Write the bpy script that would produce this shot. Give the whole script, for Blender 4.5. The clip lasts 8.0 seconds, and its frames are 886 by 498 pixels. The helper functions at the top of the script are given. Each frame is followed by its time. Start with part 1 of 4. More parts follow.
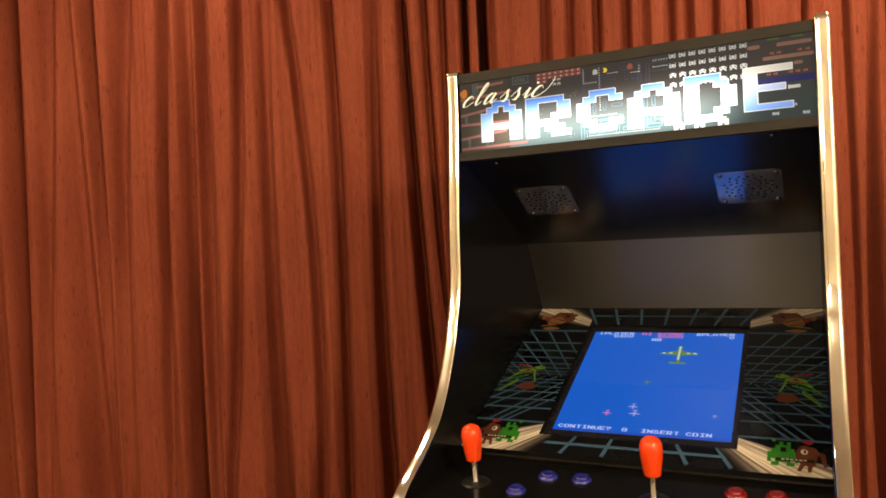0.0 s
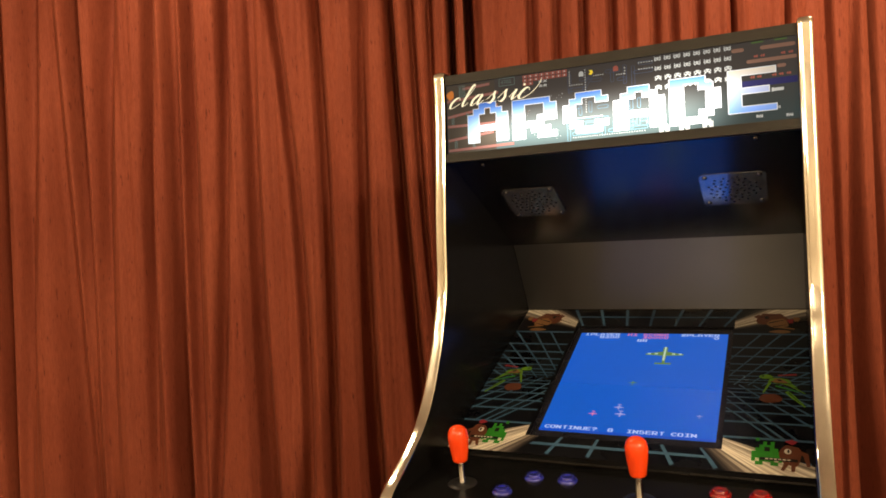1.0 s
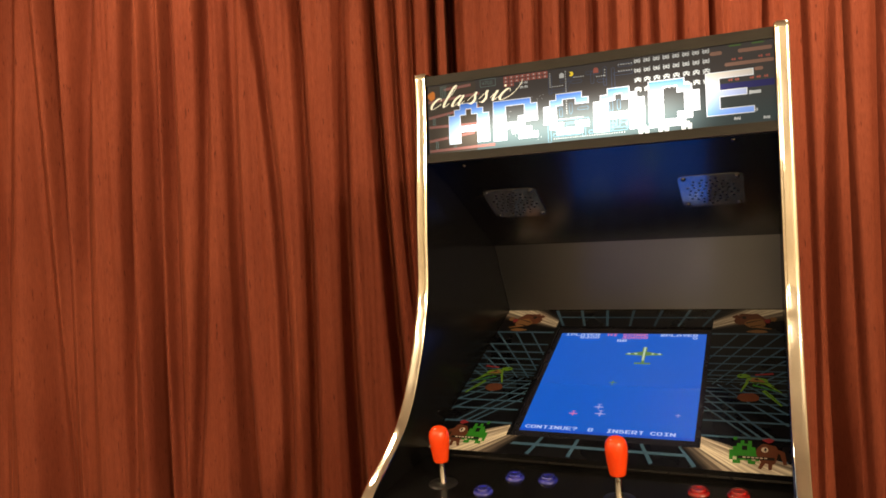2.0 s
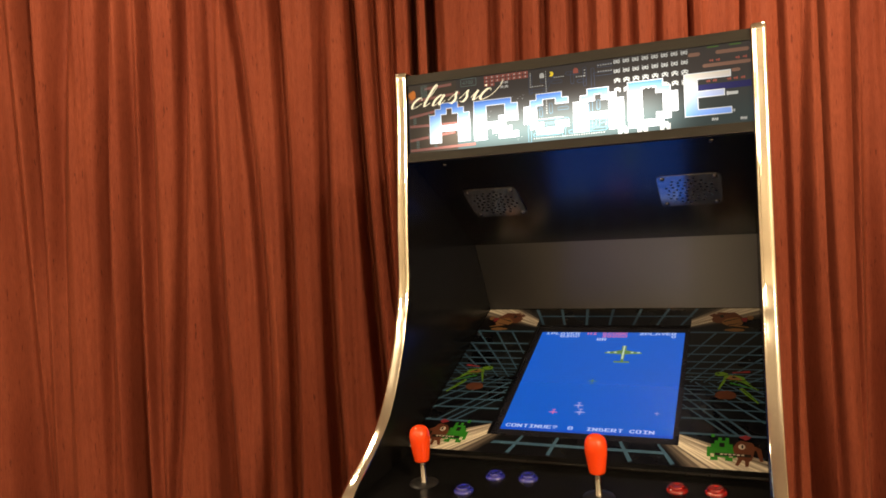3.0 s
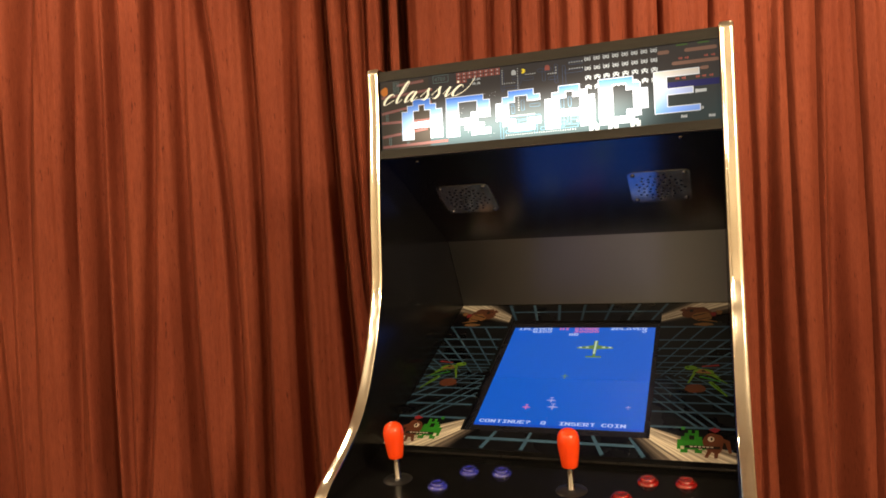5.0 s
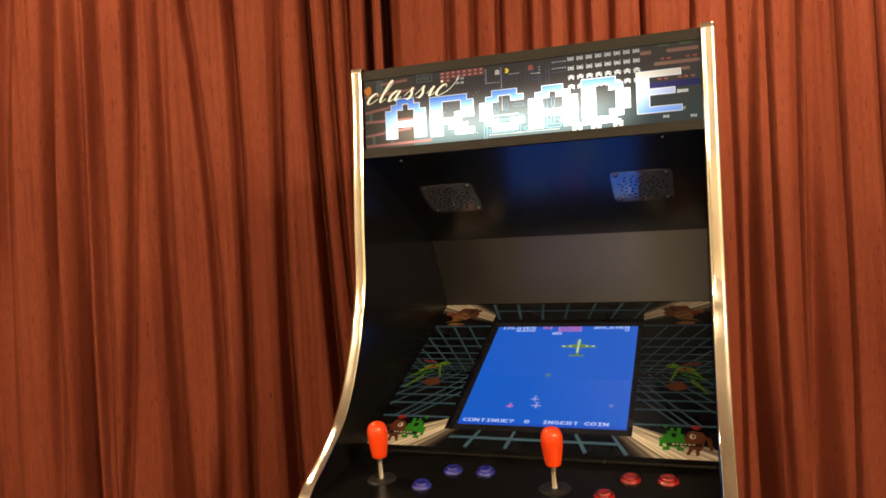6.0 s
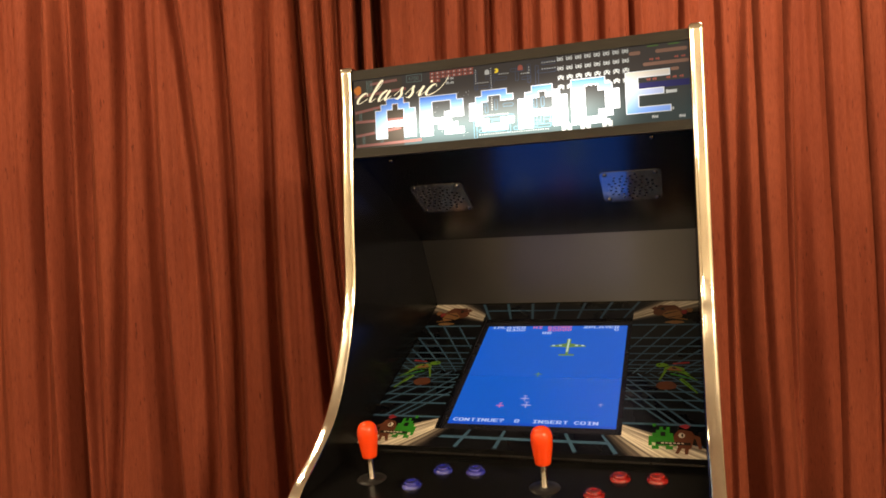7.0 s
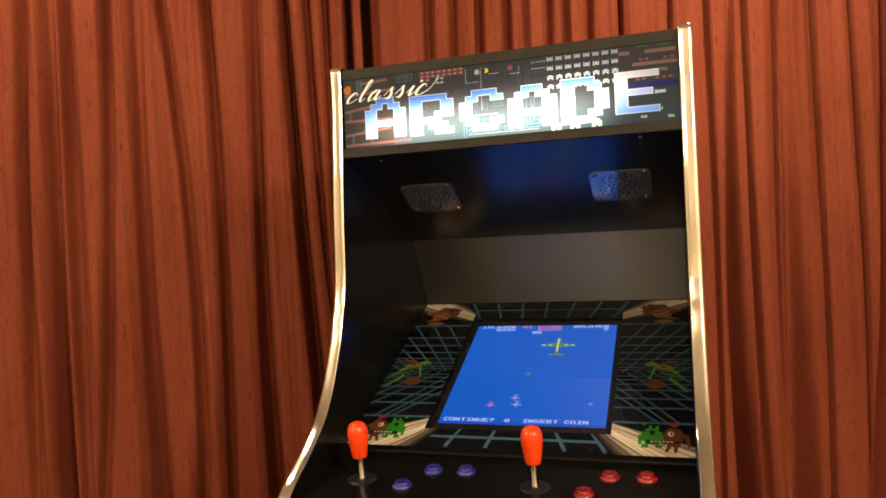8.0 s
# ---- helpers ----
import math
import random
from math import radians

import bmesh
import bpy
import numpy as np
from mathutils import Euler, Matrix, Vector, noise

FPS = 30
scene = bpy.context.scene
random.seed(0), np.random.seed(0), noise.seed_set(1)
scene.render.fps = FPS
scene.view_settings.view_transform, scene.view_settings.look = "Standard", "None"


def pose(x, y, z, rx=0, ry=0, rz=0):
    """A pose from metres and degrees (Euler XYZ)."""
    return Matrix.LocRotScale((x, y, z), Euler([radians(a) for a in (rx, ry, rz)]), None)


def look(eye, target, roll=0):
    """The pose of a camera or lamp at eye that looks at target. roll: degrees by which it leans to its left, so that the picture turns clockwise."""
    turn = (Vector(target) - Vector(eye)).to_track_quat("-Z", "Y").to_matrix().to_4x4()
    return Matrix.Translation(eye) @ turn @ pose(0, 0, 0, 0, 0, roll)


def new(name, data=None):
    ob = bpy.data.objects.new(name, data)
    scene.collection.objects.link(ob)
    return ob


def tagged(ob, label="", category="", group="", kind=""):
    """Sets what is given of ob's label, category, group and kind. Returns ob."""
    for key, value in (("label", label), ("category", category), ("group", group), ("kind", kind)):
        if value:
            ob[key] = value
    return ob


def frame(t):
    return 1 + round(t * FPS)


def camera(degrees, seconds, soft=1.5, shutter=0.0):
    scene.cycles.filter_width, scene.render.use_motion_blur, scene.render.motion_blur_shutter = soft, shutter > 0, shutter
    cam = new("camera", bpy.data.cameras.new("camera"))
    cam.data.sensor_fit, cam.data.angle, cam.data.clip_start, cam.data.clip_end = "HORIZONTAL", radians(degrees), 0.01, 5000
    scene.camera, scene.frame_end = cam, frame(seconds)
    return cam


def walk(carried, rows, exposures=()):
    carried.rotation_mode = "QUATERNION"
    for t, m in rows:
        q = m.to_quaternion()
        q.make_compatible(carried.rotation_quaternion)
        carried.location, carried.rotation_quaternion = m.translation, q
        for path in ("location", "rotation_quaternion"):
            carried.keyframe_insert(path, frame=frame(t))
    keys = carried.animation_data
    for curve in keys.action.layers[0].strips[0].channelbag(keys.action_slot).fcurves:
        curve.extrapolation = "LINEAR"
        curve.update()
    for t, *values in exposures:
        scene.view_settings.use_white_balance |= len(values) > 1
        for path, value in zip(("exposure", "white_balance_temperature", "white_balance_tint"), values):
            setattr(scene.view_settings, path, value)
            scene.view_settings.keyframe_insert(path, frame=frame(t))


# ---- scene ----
# camera: a slow pan on a tripod
cam = camera(61.87, 8.0, soft=1.7)
ROWS = [
    (0.0, 0.2913, 0.0037, 26.565, -0.433, 2.603), (0.5, 0.2915, 0.0035, 26.095, -0.398, 2.566),
    (1.0, 0.2918, 0.0033, 25.537, -0.386, 2.577), (1.5, 0.2921, 0.0030, 24.827, -0.393, 2.590),
    (3.0, 0.2930, 0.0021, 22.597, -0.522, 2.520), (3.5, 0.2933, 0.0018, 21.966, -0.639, 2.709),
    (4.0, 0.2934, 0.0017, 21.724, -0.723, 2.800), (4.5, 0.2936, 0.0015, 21.222, -0.801, 2.778),
    (6.0, 0.2944, 0.0007, 19.273, -0.992, 2.775), (6.5, 0.2945, 0.0005, 18.950, -1.018, 2.825),
    (7.0, 0.2947, 0.0003, 18.499, -1.045, 2.800), (7.5, 0.2949, 0.0001, 18.023, -1.079, 2.816),
    (8.0, 0.2950, 0.0000, 17.737, -1.100, 2.860)]
EYE_Z = 1.43
walk(cam, [(t, pose(x, y, EYE_Z, 90 + p, r, w)) for t, x, y, w, p, r in ROWS], exposures=[(0.0, 0.0)])

# the curtain wall stands at 21.6 degrees to the cabinet: s runs along it, d towards it
TURN = radians(21.6)
U, N = Vector((math.cos(TURN), math.sin(TURN), 0)), Vector((-math.sin(TURN), math.cos(TURN), 0))
ORIGIN = Vector((0.293, 0, 0))


def at(s, d, z):
    return ORIGIN + U * s + N * d + Vector((0, 0, z))


# ---- light: warm ceiling lamps, the backlit sign, the screen ----
world = bpy.data.worlds.new("room_dark")
scene.world = world
world.use_nodes = True
world.node_tree.nodes["Background"].inputs[0].default_value = (0.9, 0.6, 0.4, 1)
world.node_tree.nodes["Background"].inputs[1].default_value = 0.0


def ceiling_lamp(s, d, power, size=0.22, z=2.66, aim=None, colour=(1.0, 0.78, 0.52)):
    data = bpy.data.lights.new("ceiling_lamp", "AREA")
    data.shape, data.size, data.energy, data.color = "DISK", size, power, colour
    lamp = new("ceiling_lamp", data)
    lamp.matrix_world = look(at(s, d, z), aim or at(s, d + 0.001, 0))
    return lamp


ceiling_lamp(-0.95, 1.72, 11)
ceiling_lamp(1.00, 1.66, 22)


def unseen_bulb(x, y, z, power, radius, colour=(1.0, 0.78, 0.52)):
    data = bpy.data.lights.new("unseen_bulb", "POINT")
    data.energy, data.shadow_soft_size, data.color = power, radius, colour
    lamp = new("unseen_bulb", data)
    lamp.location = (x, y, z)


unseen_bulb(-0.15, -1.60, 2.42, 36, 0.09)
# side light added to fill the left curtain and bring out its folds
unseen_bulb(-1.70, -0.75, 2.36, 42, 0.11)
unseen_bulb(2.08, -0.85, 2.42, 165, 0.11)


# ---- materials ----
def material(name):
    m = bpy.data.materials.new(name)
    m.use_nodes = True
    return m, m.node_tree, m.node_tree.nodes["Principled BSDF"]


def noise_ramp(tree, scale, stops, stretch=(1, 1, 1), detail=5.0, rough=0.55, coords="Object"):
    tc = tree.nodes.new("ShaderNodeTexCoord")
    mp = tree.nodes.new("ShaderNodeMapping")
    mp.inputs["Scale"].default_value = stretch
    nz = tree.nodes.new("ShaderNodeTexNoise")
    nz.inputs["Scale"].default_value, nz.inputs["Detail"].default_value, nz.inputs["Roughness"].default_value = scale, detail, rough
    rp = tree.nodes.new("ShaderNodeValToRGB")
    tree.links.new(tc.outputs[coords], mp.inputs[0])
    tree.links.new(mp.outputs[0], nz.inputs[0])
    tree.links.new(nz.outputs["Fac"], rp.inputs[0])
    el = rp.color_ramp.elements
    el[0].position, el[0].color = stops[0][0], (*stops[0][1], 1)
    el[1].position, el[1].color = stops[-1][0], (*stops[-1][1], 1)
    for pos, col in stops[1:-1]:
        el.new(pos).color = (*col, 1)
    return nz, rp


def mix_colour(tree, kind, fac, a, b):
    mx = tree.nodes.new("ShaderNodeMix")
    mx.data_type, mx.blend_type = "RGBA", kind
    if isinstance(fac, float):
        mx.inputs[0].default_value = fac
    else:
        tree.links.new(fac, mx.inputs[0])
    tree.links.new(a, mx.inputs[6])
    tree.links.new(b, mx.inputs[7])
    return mx.outputs[2]


def bump(tree, bsdf, height, strength, distance):
    bp = tree.nodes.new("ShaderNodeBump")
    bp.inputs["Strength"].default_value, bp.inputs["Distance"].default_value = strength, distance
    tree.links.new(height, bp.inputs["Height"])
    tree.links.new(bp.outputs[0], bsdf.inputs["Normal"])


def surface(name, low, high, rough=0.5, metal=0.0, scale=60.0, stretch=(1, 1, 1), relief=0.0, coat=0.0, spec=0.5, wear=0.08, brushed=0.0, ior=1.5):
    """A plain surface with a fine grain in its colour and a patchy gloss."""
    m, tree, b = material(name)
    nz, rp = noise_ramp(tree, scale, [(0.3, low), (0.7, high)], stretch)
    tree.links.new(rp.outputs[0], b.inputs["Base Color"])
    b.inputs["Metallic"].default_value = metal
    b.inputs["IOR"].default_value = ior
    b.inputs["Specular IOR Level"].default_value = spec
    b.inputs["Coat Weight"].default_value = coat
    b.inputs["Coat Roughness"].default_value = 0.05
    _, gl = noise_ramp(tree, 7.0, [(0.3, (rough - wear,) * 3), (0.75, (rough + wear,) * 3)])
    tree.links.new(gl.outputs[0], b.inputs["Roughness"])
    if relief:
        bump(tree, b, nz.outputs["Fac"], relief, 0.001)
    if brushed:
        tangent = tree.nodes.new("ShaderNodeTangent")
        tangent.direction_type, tangent.uv_map = "UV_MAP", "grain"
        tree.links.new(tangent.outputs[0], b.inputs["Tangent"])
        b.inputs["Anisotropic"].default_value = brushed
    return m


def curtain_fabric():
    m, tree, b = material("russet_satin_curtain")
    _, base = noise_ramp(tree, 5.0, [(0.3, (0.192, 0.0435, 0.0225)), (0.7, (0.255, 0.0640, 0.0320))], (1, 1, 0.35))
    threads, thread = noise_ramp(tree, 380.0, [(0.3, (0.82, 0.79, 0.78)), (0.65, (1.06, 1.06, 1.06))], (1, 1, 0.10), 3.0)
    _, slub = noise_ramp(tree, 170.0, [(0.27, (0.42, 0.34, 0.34)), (0.36, (1, 1, 1))], (1, 1, 0.13), 2.0)
    c = mix_colour(tree, "MULTIPLY", 1.0, base.outputs[0], thread.outputs[0])
    c = mix_colour(tree, "MULTIPLY", 0.9, c, slub.outputs[0])
    tree.links.new(c, b.inputs["Base Color"])
    b.inputs["Roughness"].default_value = 0.62
    b.inputs["Sheen Weight"].default_value = 0.03
    b.inputs["Sheen Roughness"].default_value = 0.4
    b.inputs["Sheen Tint"].default_value = (1.0, 0.55, 0.3, 1)
    b.inputs["Specular IOR Level"].default_value = 0.06
    bump(tree, b, threads.outputs["Fac"], 0.25, 0.0006)
    return m


FABRIC = curtain_fabric()
BLACK = surface("satin_black_laminate", (0.0045, 0.0043, 0.004), (0.007, 0.0067, 0.0063), 0.22, scale=300.0, wear=0.04, spec=0.09)
BACKING = surface("black_vinyl_panel", (0.012, 0.0108, 0.0090), (0.017, 0.0155, 0.0125), 0.53, scale=260.0, wear=0.02, spec=0.5, brushed=1.0, ior=2.4)
CONTROL = surface("black_control_overlay", (0.0045, 0.0043, 0.004), (0.007, 0.0067, 0.0063), 0.20, scale=500.0, relief=0.06, wear=0.06, spec=0.22)
RETAINER = surface("black_aluminium_retainer", (0.021, 0.019, 0.015), (0.029, 0.026, 0.020), 0.50, scale=200.0, stretch=(0.1, 1, 1), wear=0.05, spec=0.3)
CHROME = surface("polished_chrome", (0.72, 0.665, 0.545), (0.79, 0.735, 0.605), 0.10, metal=1.0, scale=30.0, wear=0.03, relief=0.10)
STEEL = surface("brushed_stainless_steel", (0.50, 0.50, 0.49), (0.58, 0.58, 0.57), 0.13, metal=0.87, scale=120.0, stretch=(0.05, 1, 1), wear=0.02, brushed=0.45)
GLOSS = surface("gloss_black_board", (0.0045, 0.0043, 0.004), (0.007, 0.0067, 0.0063), 0.24, scale=300.0, spec=0.5, wear=0.015, brushed=0.10, ior=2.0)
SHAFT = surface("steel_shaft", (0.16, 0.155, 0.145), (0.20, 0.195, 0.185), 0.08, metal=1.0, wear=0.04)
ROD = surface("polished_steel_rod", (0.62, 0.61, 0.58), (0.70, 0.69, 0.66), 0.04, metal=1.0, wear=0.02)
HOLE = surface("dark_hole", (0.004, 0.004, 0.004), (0.006, 0.006, 0.006), 0.7)
ORANGE = surface("orange_red_plastic", (0.86, 0.060, 0.006), (0.92, 0.078, 0.010), 0.24, scale=20.0, spec=0.5, wear=0.05)
BLUE = surface("blue_plastic", (0.020, 0.024, 0.24), (0.028, 0.032, 0.30), 0.05, scale=20.0, wear=0.02, coat=1.0, spec=0.8)
RED = surface("red_plastic", (0.23, 0.008, 0.007), (0.29, 0.012, 0.010), 0.05, scale=20.0, wear=0.02, coat=1.0, spec=0.8)
WASHER = surface("black_dust_washer", (0.014, 0.013, 0.012), (0.022, 0.020, 0.018), 0.30, wear=0.05, spec=0.25)
WALL = surface("cream_wall_paint", (0.64, 0.58, 0.48), (0.70, 0.64, 0.54), 0.8, scale=9.0, relief=0.1)
CEILING = surface("white_ceiling_paint", (0.74, 0.72, 0.68), (0.80, 0.78, 0.74), 0.85, scale=9.0)
CARPET = surface("brown_carpet", (0.08, 0.05, 0.03), (0.16, 0.10, 0.06), 0.95, scale=180.0, relief=0.6)


def print_ink(name, colour, rough=0.35):
    """Ink of the bezel print, under a thin clear sheet."""
    low, colour = tuple(c * 1.1 for c in colour), tuple(c * 1.3 for c in colour)
    return surface(name, low, colour, rough, scale=150.0, coat=0.85, spec=0.12)


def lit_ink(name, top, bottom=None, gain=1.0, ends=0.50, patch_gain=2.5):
    """Translucent ink of the sign: a bright band along its length and a hot spot of back light are painted into the
    emission.
    """
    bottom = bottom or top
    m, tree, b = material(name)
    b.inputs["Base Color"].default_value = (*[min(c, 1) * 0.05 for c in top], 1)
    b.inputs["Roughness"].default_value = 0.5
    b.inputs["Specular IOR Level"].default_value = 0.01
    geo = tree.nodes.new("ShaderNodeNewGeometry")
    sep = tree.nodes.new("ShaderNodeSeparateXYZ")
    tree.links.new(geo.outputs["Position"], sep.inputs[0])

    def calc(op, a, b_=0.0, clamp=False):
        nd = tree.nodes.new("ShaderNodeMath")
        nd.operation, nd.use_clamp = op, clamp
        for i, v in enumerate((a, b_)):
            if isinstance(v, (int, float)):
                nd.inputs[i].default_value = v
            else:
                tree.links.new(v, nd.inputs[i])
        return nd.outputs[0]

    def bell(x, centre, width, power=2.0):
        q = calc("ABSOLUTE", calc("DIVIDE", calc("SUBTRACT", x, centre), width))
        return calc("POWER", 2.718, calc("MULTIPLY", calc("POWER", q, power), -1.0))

    # no lamp is built behind the sign; these two stand for its light
    glow_band = calc("MULTIPLY", bell(sep.outputs[2], GLOW_Z, 0.034), bell(sep.outputs[0], -0.035, 0.205, 6.0))
    hot_spot = calc("MULTIPLY", bell(sep.outputs[2], GLOW_Z + 0.026, 0.042), bell(sep.outputs[0], 0.120, 0.095, 2.0))
    level = calc("ADD", calc("ADD", calc("MULTIPLY", glow_band, 4.2), calc("MULTIPLY", hot_spot, patch_gain)), ends)
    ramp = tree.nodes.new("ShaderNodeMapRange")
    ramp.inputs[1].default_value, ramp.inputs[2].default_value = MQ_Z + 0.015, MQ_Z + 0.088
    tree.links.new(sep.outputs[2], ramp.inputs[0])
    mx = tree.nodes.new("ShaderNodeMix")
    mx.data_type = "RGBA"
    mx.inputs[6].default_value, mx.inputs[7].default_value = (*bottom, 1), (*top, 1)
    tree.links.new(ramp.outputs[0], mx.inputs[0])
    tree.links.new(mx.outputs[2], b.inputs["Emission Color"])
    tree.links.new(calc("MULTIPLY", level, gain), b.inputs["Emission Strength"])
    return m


def screen_light(name, colour, gain=1.0):
    m, tree, b = material(name)
    b.inputs["Base Color"].default_value = (0.01, 0.01, 0.012, 1)
    b.inputs["Roughness"].default_value = 0.06
    b.inputs["IOR"].default_value = 2.0
    b.inputs["Specular IOR Level"].default_value = 1.0
    b.inputs["Emission Color"].default_value = (*colour, 1)
    b.inputs["Emission Strength"].default_value = gain
    return m


# ---- mesh helpers ----
def finish(bm, name, mat, smooth=False):
    bmesh.ops.recalc_face_normals(bm, faces=bm.faces)
    if mat in (STEEL, GLOSS, BACKING):
        grain = bm.loops.layers.uv.new("grain")
        for f in bm.faces:
            for lp in f.loops:
                lp[grain].uv = (lp.vert.co.z if mat == BACKING else lp.vert.co.y, lp.vert.co.x)
    me = bpy.data.meshes.new(name)
    bm.to_mesh(me)
    bm.free()
    me.materials.append(mat)
    if smooth:
        for p in me.polygons:
            p.use_smooth = True
    return me


def part(name, bm, mat, parent, label="", smooth=False, m=None):
    ob = new(name, finish(bm, name, mat, smooth))
    ob.parent = parent
    if m is not None:
        ob.matrix_local = m
    return tagged(ob, label) if label else ob


def empty(name, m=None, parent=None):
    ob = new(name)
    ob.empty_display_size = 0.05
    ob.parent = parent
    if m is not None:
        ob.matrix_local = m
    return ob


def box(bm, lo, hi, bevel=0.0):
    lo, hi = Vector(lo), Vector(hi)
    made = bmesh.ops.create_cube(bm, size=1.0, matrix=Matrix.LocRotScale((lo + hi) / 2, None, hi - lo))
    if bevel:
        edges = list({e for v in made["verts"] for e in v.link_edges})
        bmesh.ops.bevel(bm, geom=edges, offset=bevel, segments=2, affect="EDGES", profile=0.5)
    return bm


def lathe(bm, profile, steps=32, m=None):
    """Turns a profile of (radius, height) about z."""
    rings = []
    for r, z in profile:
        if r < 1e-6:
            rings.append([bm.verts.new((0, 0, z))])
        else:
            rings.append([bm.verts.new((r * math.cos(a), r * math.sin(a), z)) for a in (2 * math.pi * i / steps for i in range(steps))])
    for a, b in zip(rings, rings[1:]):
        for i in range(steps):
            j = (i + 1) % steps
            if len(a) == 1 and len(b) > 1:
                bm.faces.new((a[0], b[i], b[j]))
            elif len(b) == 1 and len(a) > 1:
                bm.faces.new((a[i], b[0], a[j]))
            elif len(a) > 1:
                bm.faces.new((a[i], b[i], b[j], a[j]))
    if m is not None:
        bmesh.ops.transform(bm, matrix=m, verts=bm.verts)
    return bm


def strip(bm, points, x0, x1):
    """A closed (y, z) outline drawn out along x."""
    a = [bm.verts.new((x0, y, z)) for y, z in points]
    b = [bm.verts.new((x1, y, z)) for y, z in points]
    bm.faces.new(a), bm.faces.new(b[::-1])
    for i in range(len(a)):
        j = (i + 1) % len(a)
        bm.faces.new((a[i], a[j], b[j], b[i]))
    return bm


def poly(bm, points, z=0.0):
    """A flat print of (x, y) points, a hair proud of its sheet."""
    bm.faces.new([bm.verts.new((x, y, z)) for x, y in points])


def line(bm, a, b, width, z=0.0, width_b=None):
    a, b = Vector(a), Vector(b)
    d = (b - a).normalized()
    n = Vector((-d.y, d.x)) * 0.5
    wb = width if width_b is None else width_b
    poly(bm, [tuple(p) for p in (a - n * width, b - n * wb, b + n * wb, a + n * width)], z)


def rect(bm, x0, y0, x1, y1, z=0.0):
    poly(bm, [(x0, y0), (x1, y0), (x1, y1), (x0, y1)], z)


def disc(bm, x, y, r, z=0.0, steps=14, ry=None, wob=0.0):
    poly(bm, [(x + r * (1 + wob * math.sin(3 * a + x * 90)) * math.cos(a), y + (ry or r) * (1 + wob * math.cos(4 * a + y * 70)) * math.sin(a))
              for a in (2 * math.pi * i / steps for i in range(steps))], z)


def smooth_path(points, per=6):
    out = []
    p = [points[0], *points, points[-1]]
    for i in range(1, len(p) - 2):
        for k in range(per):
            t = k / per
            out.append(tuple(0.5 * (2 * b + (c - a) * t + (2 * a - 5 * b + 4 * c - d) * t * t + (3 * b - a - 3 * c + d) * t ** 3)
                             for a, b, c, d in zip(p[i - 1], p[i], p[i + 1], p[i + 2])))
    return out + [points[-1]]


# ---- the room: plain surfaces that close it ----
def room_slab(name, s0, s1, d0, d1, z0, z1, mat, label):
    bm = bmesh.new()
    box(bm, (s0, d0, z0), (s1, d1, z1))
    ob = new(name, finish(bm, name, mat))
    ob.matrix_world = Matrix.Translation(ORIGIN) @ Matrix.Rotation(TURN, 4, "Z")
    return tagged(ob, label, "room", kind="structure")


S0, S1, D0, D1, TOP = -3.0, 3.0, -2.4, 2.66, 2.7
room_slab("floor", S0 - 0.1, S1 + 0.1, D0 - 0.1, D1 + 0.1, -0.1, 0.0, CARPET, "brown carpeted floor of the room")
room_slab("ceiling", S0 - 0.1, S1 + 0.1, D0 - 0.1, D1 + 0.1, TOP, TOP + 0.1, CEILING, "plain white painted ceiling of the room")
room_slab("wall_north", S0, S1, D1, D1 + 0.1, 0, TOP, WALL, "plain cream wall behind the curtains")
room_slab("wall_south", S0, S1, D0 - 0.1, D0, 0, TOP, WALL, "plain cream painted wall of the room")
room_slab("wall_west", S0 - 0.1, S0, D0 - 0.1, D1 + 0.1, 0, TOP, WALL, "plain cream painted side wall")
room_slab("wall_east", S1, S1 + 0.1, D0 - 0.1, D1 + 0.1, 0, TOP, WALL, "plain cream painted side wall")


# ---- curtains ----
TOP_Z, LOW_Z = 2.2, 0.65
LEFT, RIGHT = [], []


def valley(folds, s_top, s_mid, s_low, deep_top, deep_low, wide_top, wide_low):
    """A valley of a curtain: where it runs at three heights, and how deep and how wide it is high up and low down."""
    folds.append((s_top, 4 * s_mid - 3 * s_top - s_low, 2 * s_top + 2 * s_low - 4 * s_mid, deep_top, deep_low - deep_top, wide_top, wide_low - wide_top))


def plain_valleys(folds, s, end, rng):
    """Loose folds where the curtain runs on."""
    while s < end:
        wide = rng.uniform(0.014, 0.026)
        valley(folds, s, s + rng.uniform(-0.01, 0.01), s + rng.uniform(-0.025, 0.025), rng.uniform(0.3, 1.0), rng.uniform(0.3, 0.9), wide, wide * rng.uniform(0.8, 1.6))
        s += rng.uniform(0.055, 0.13)


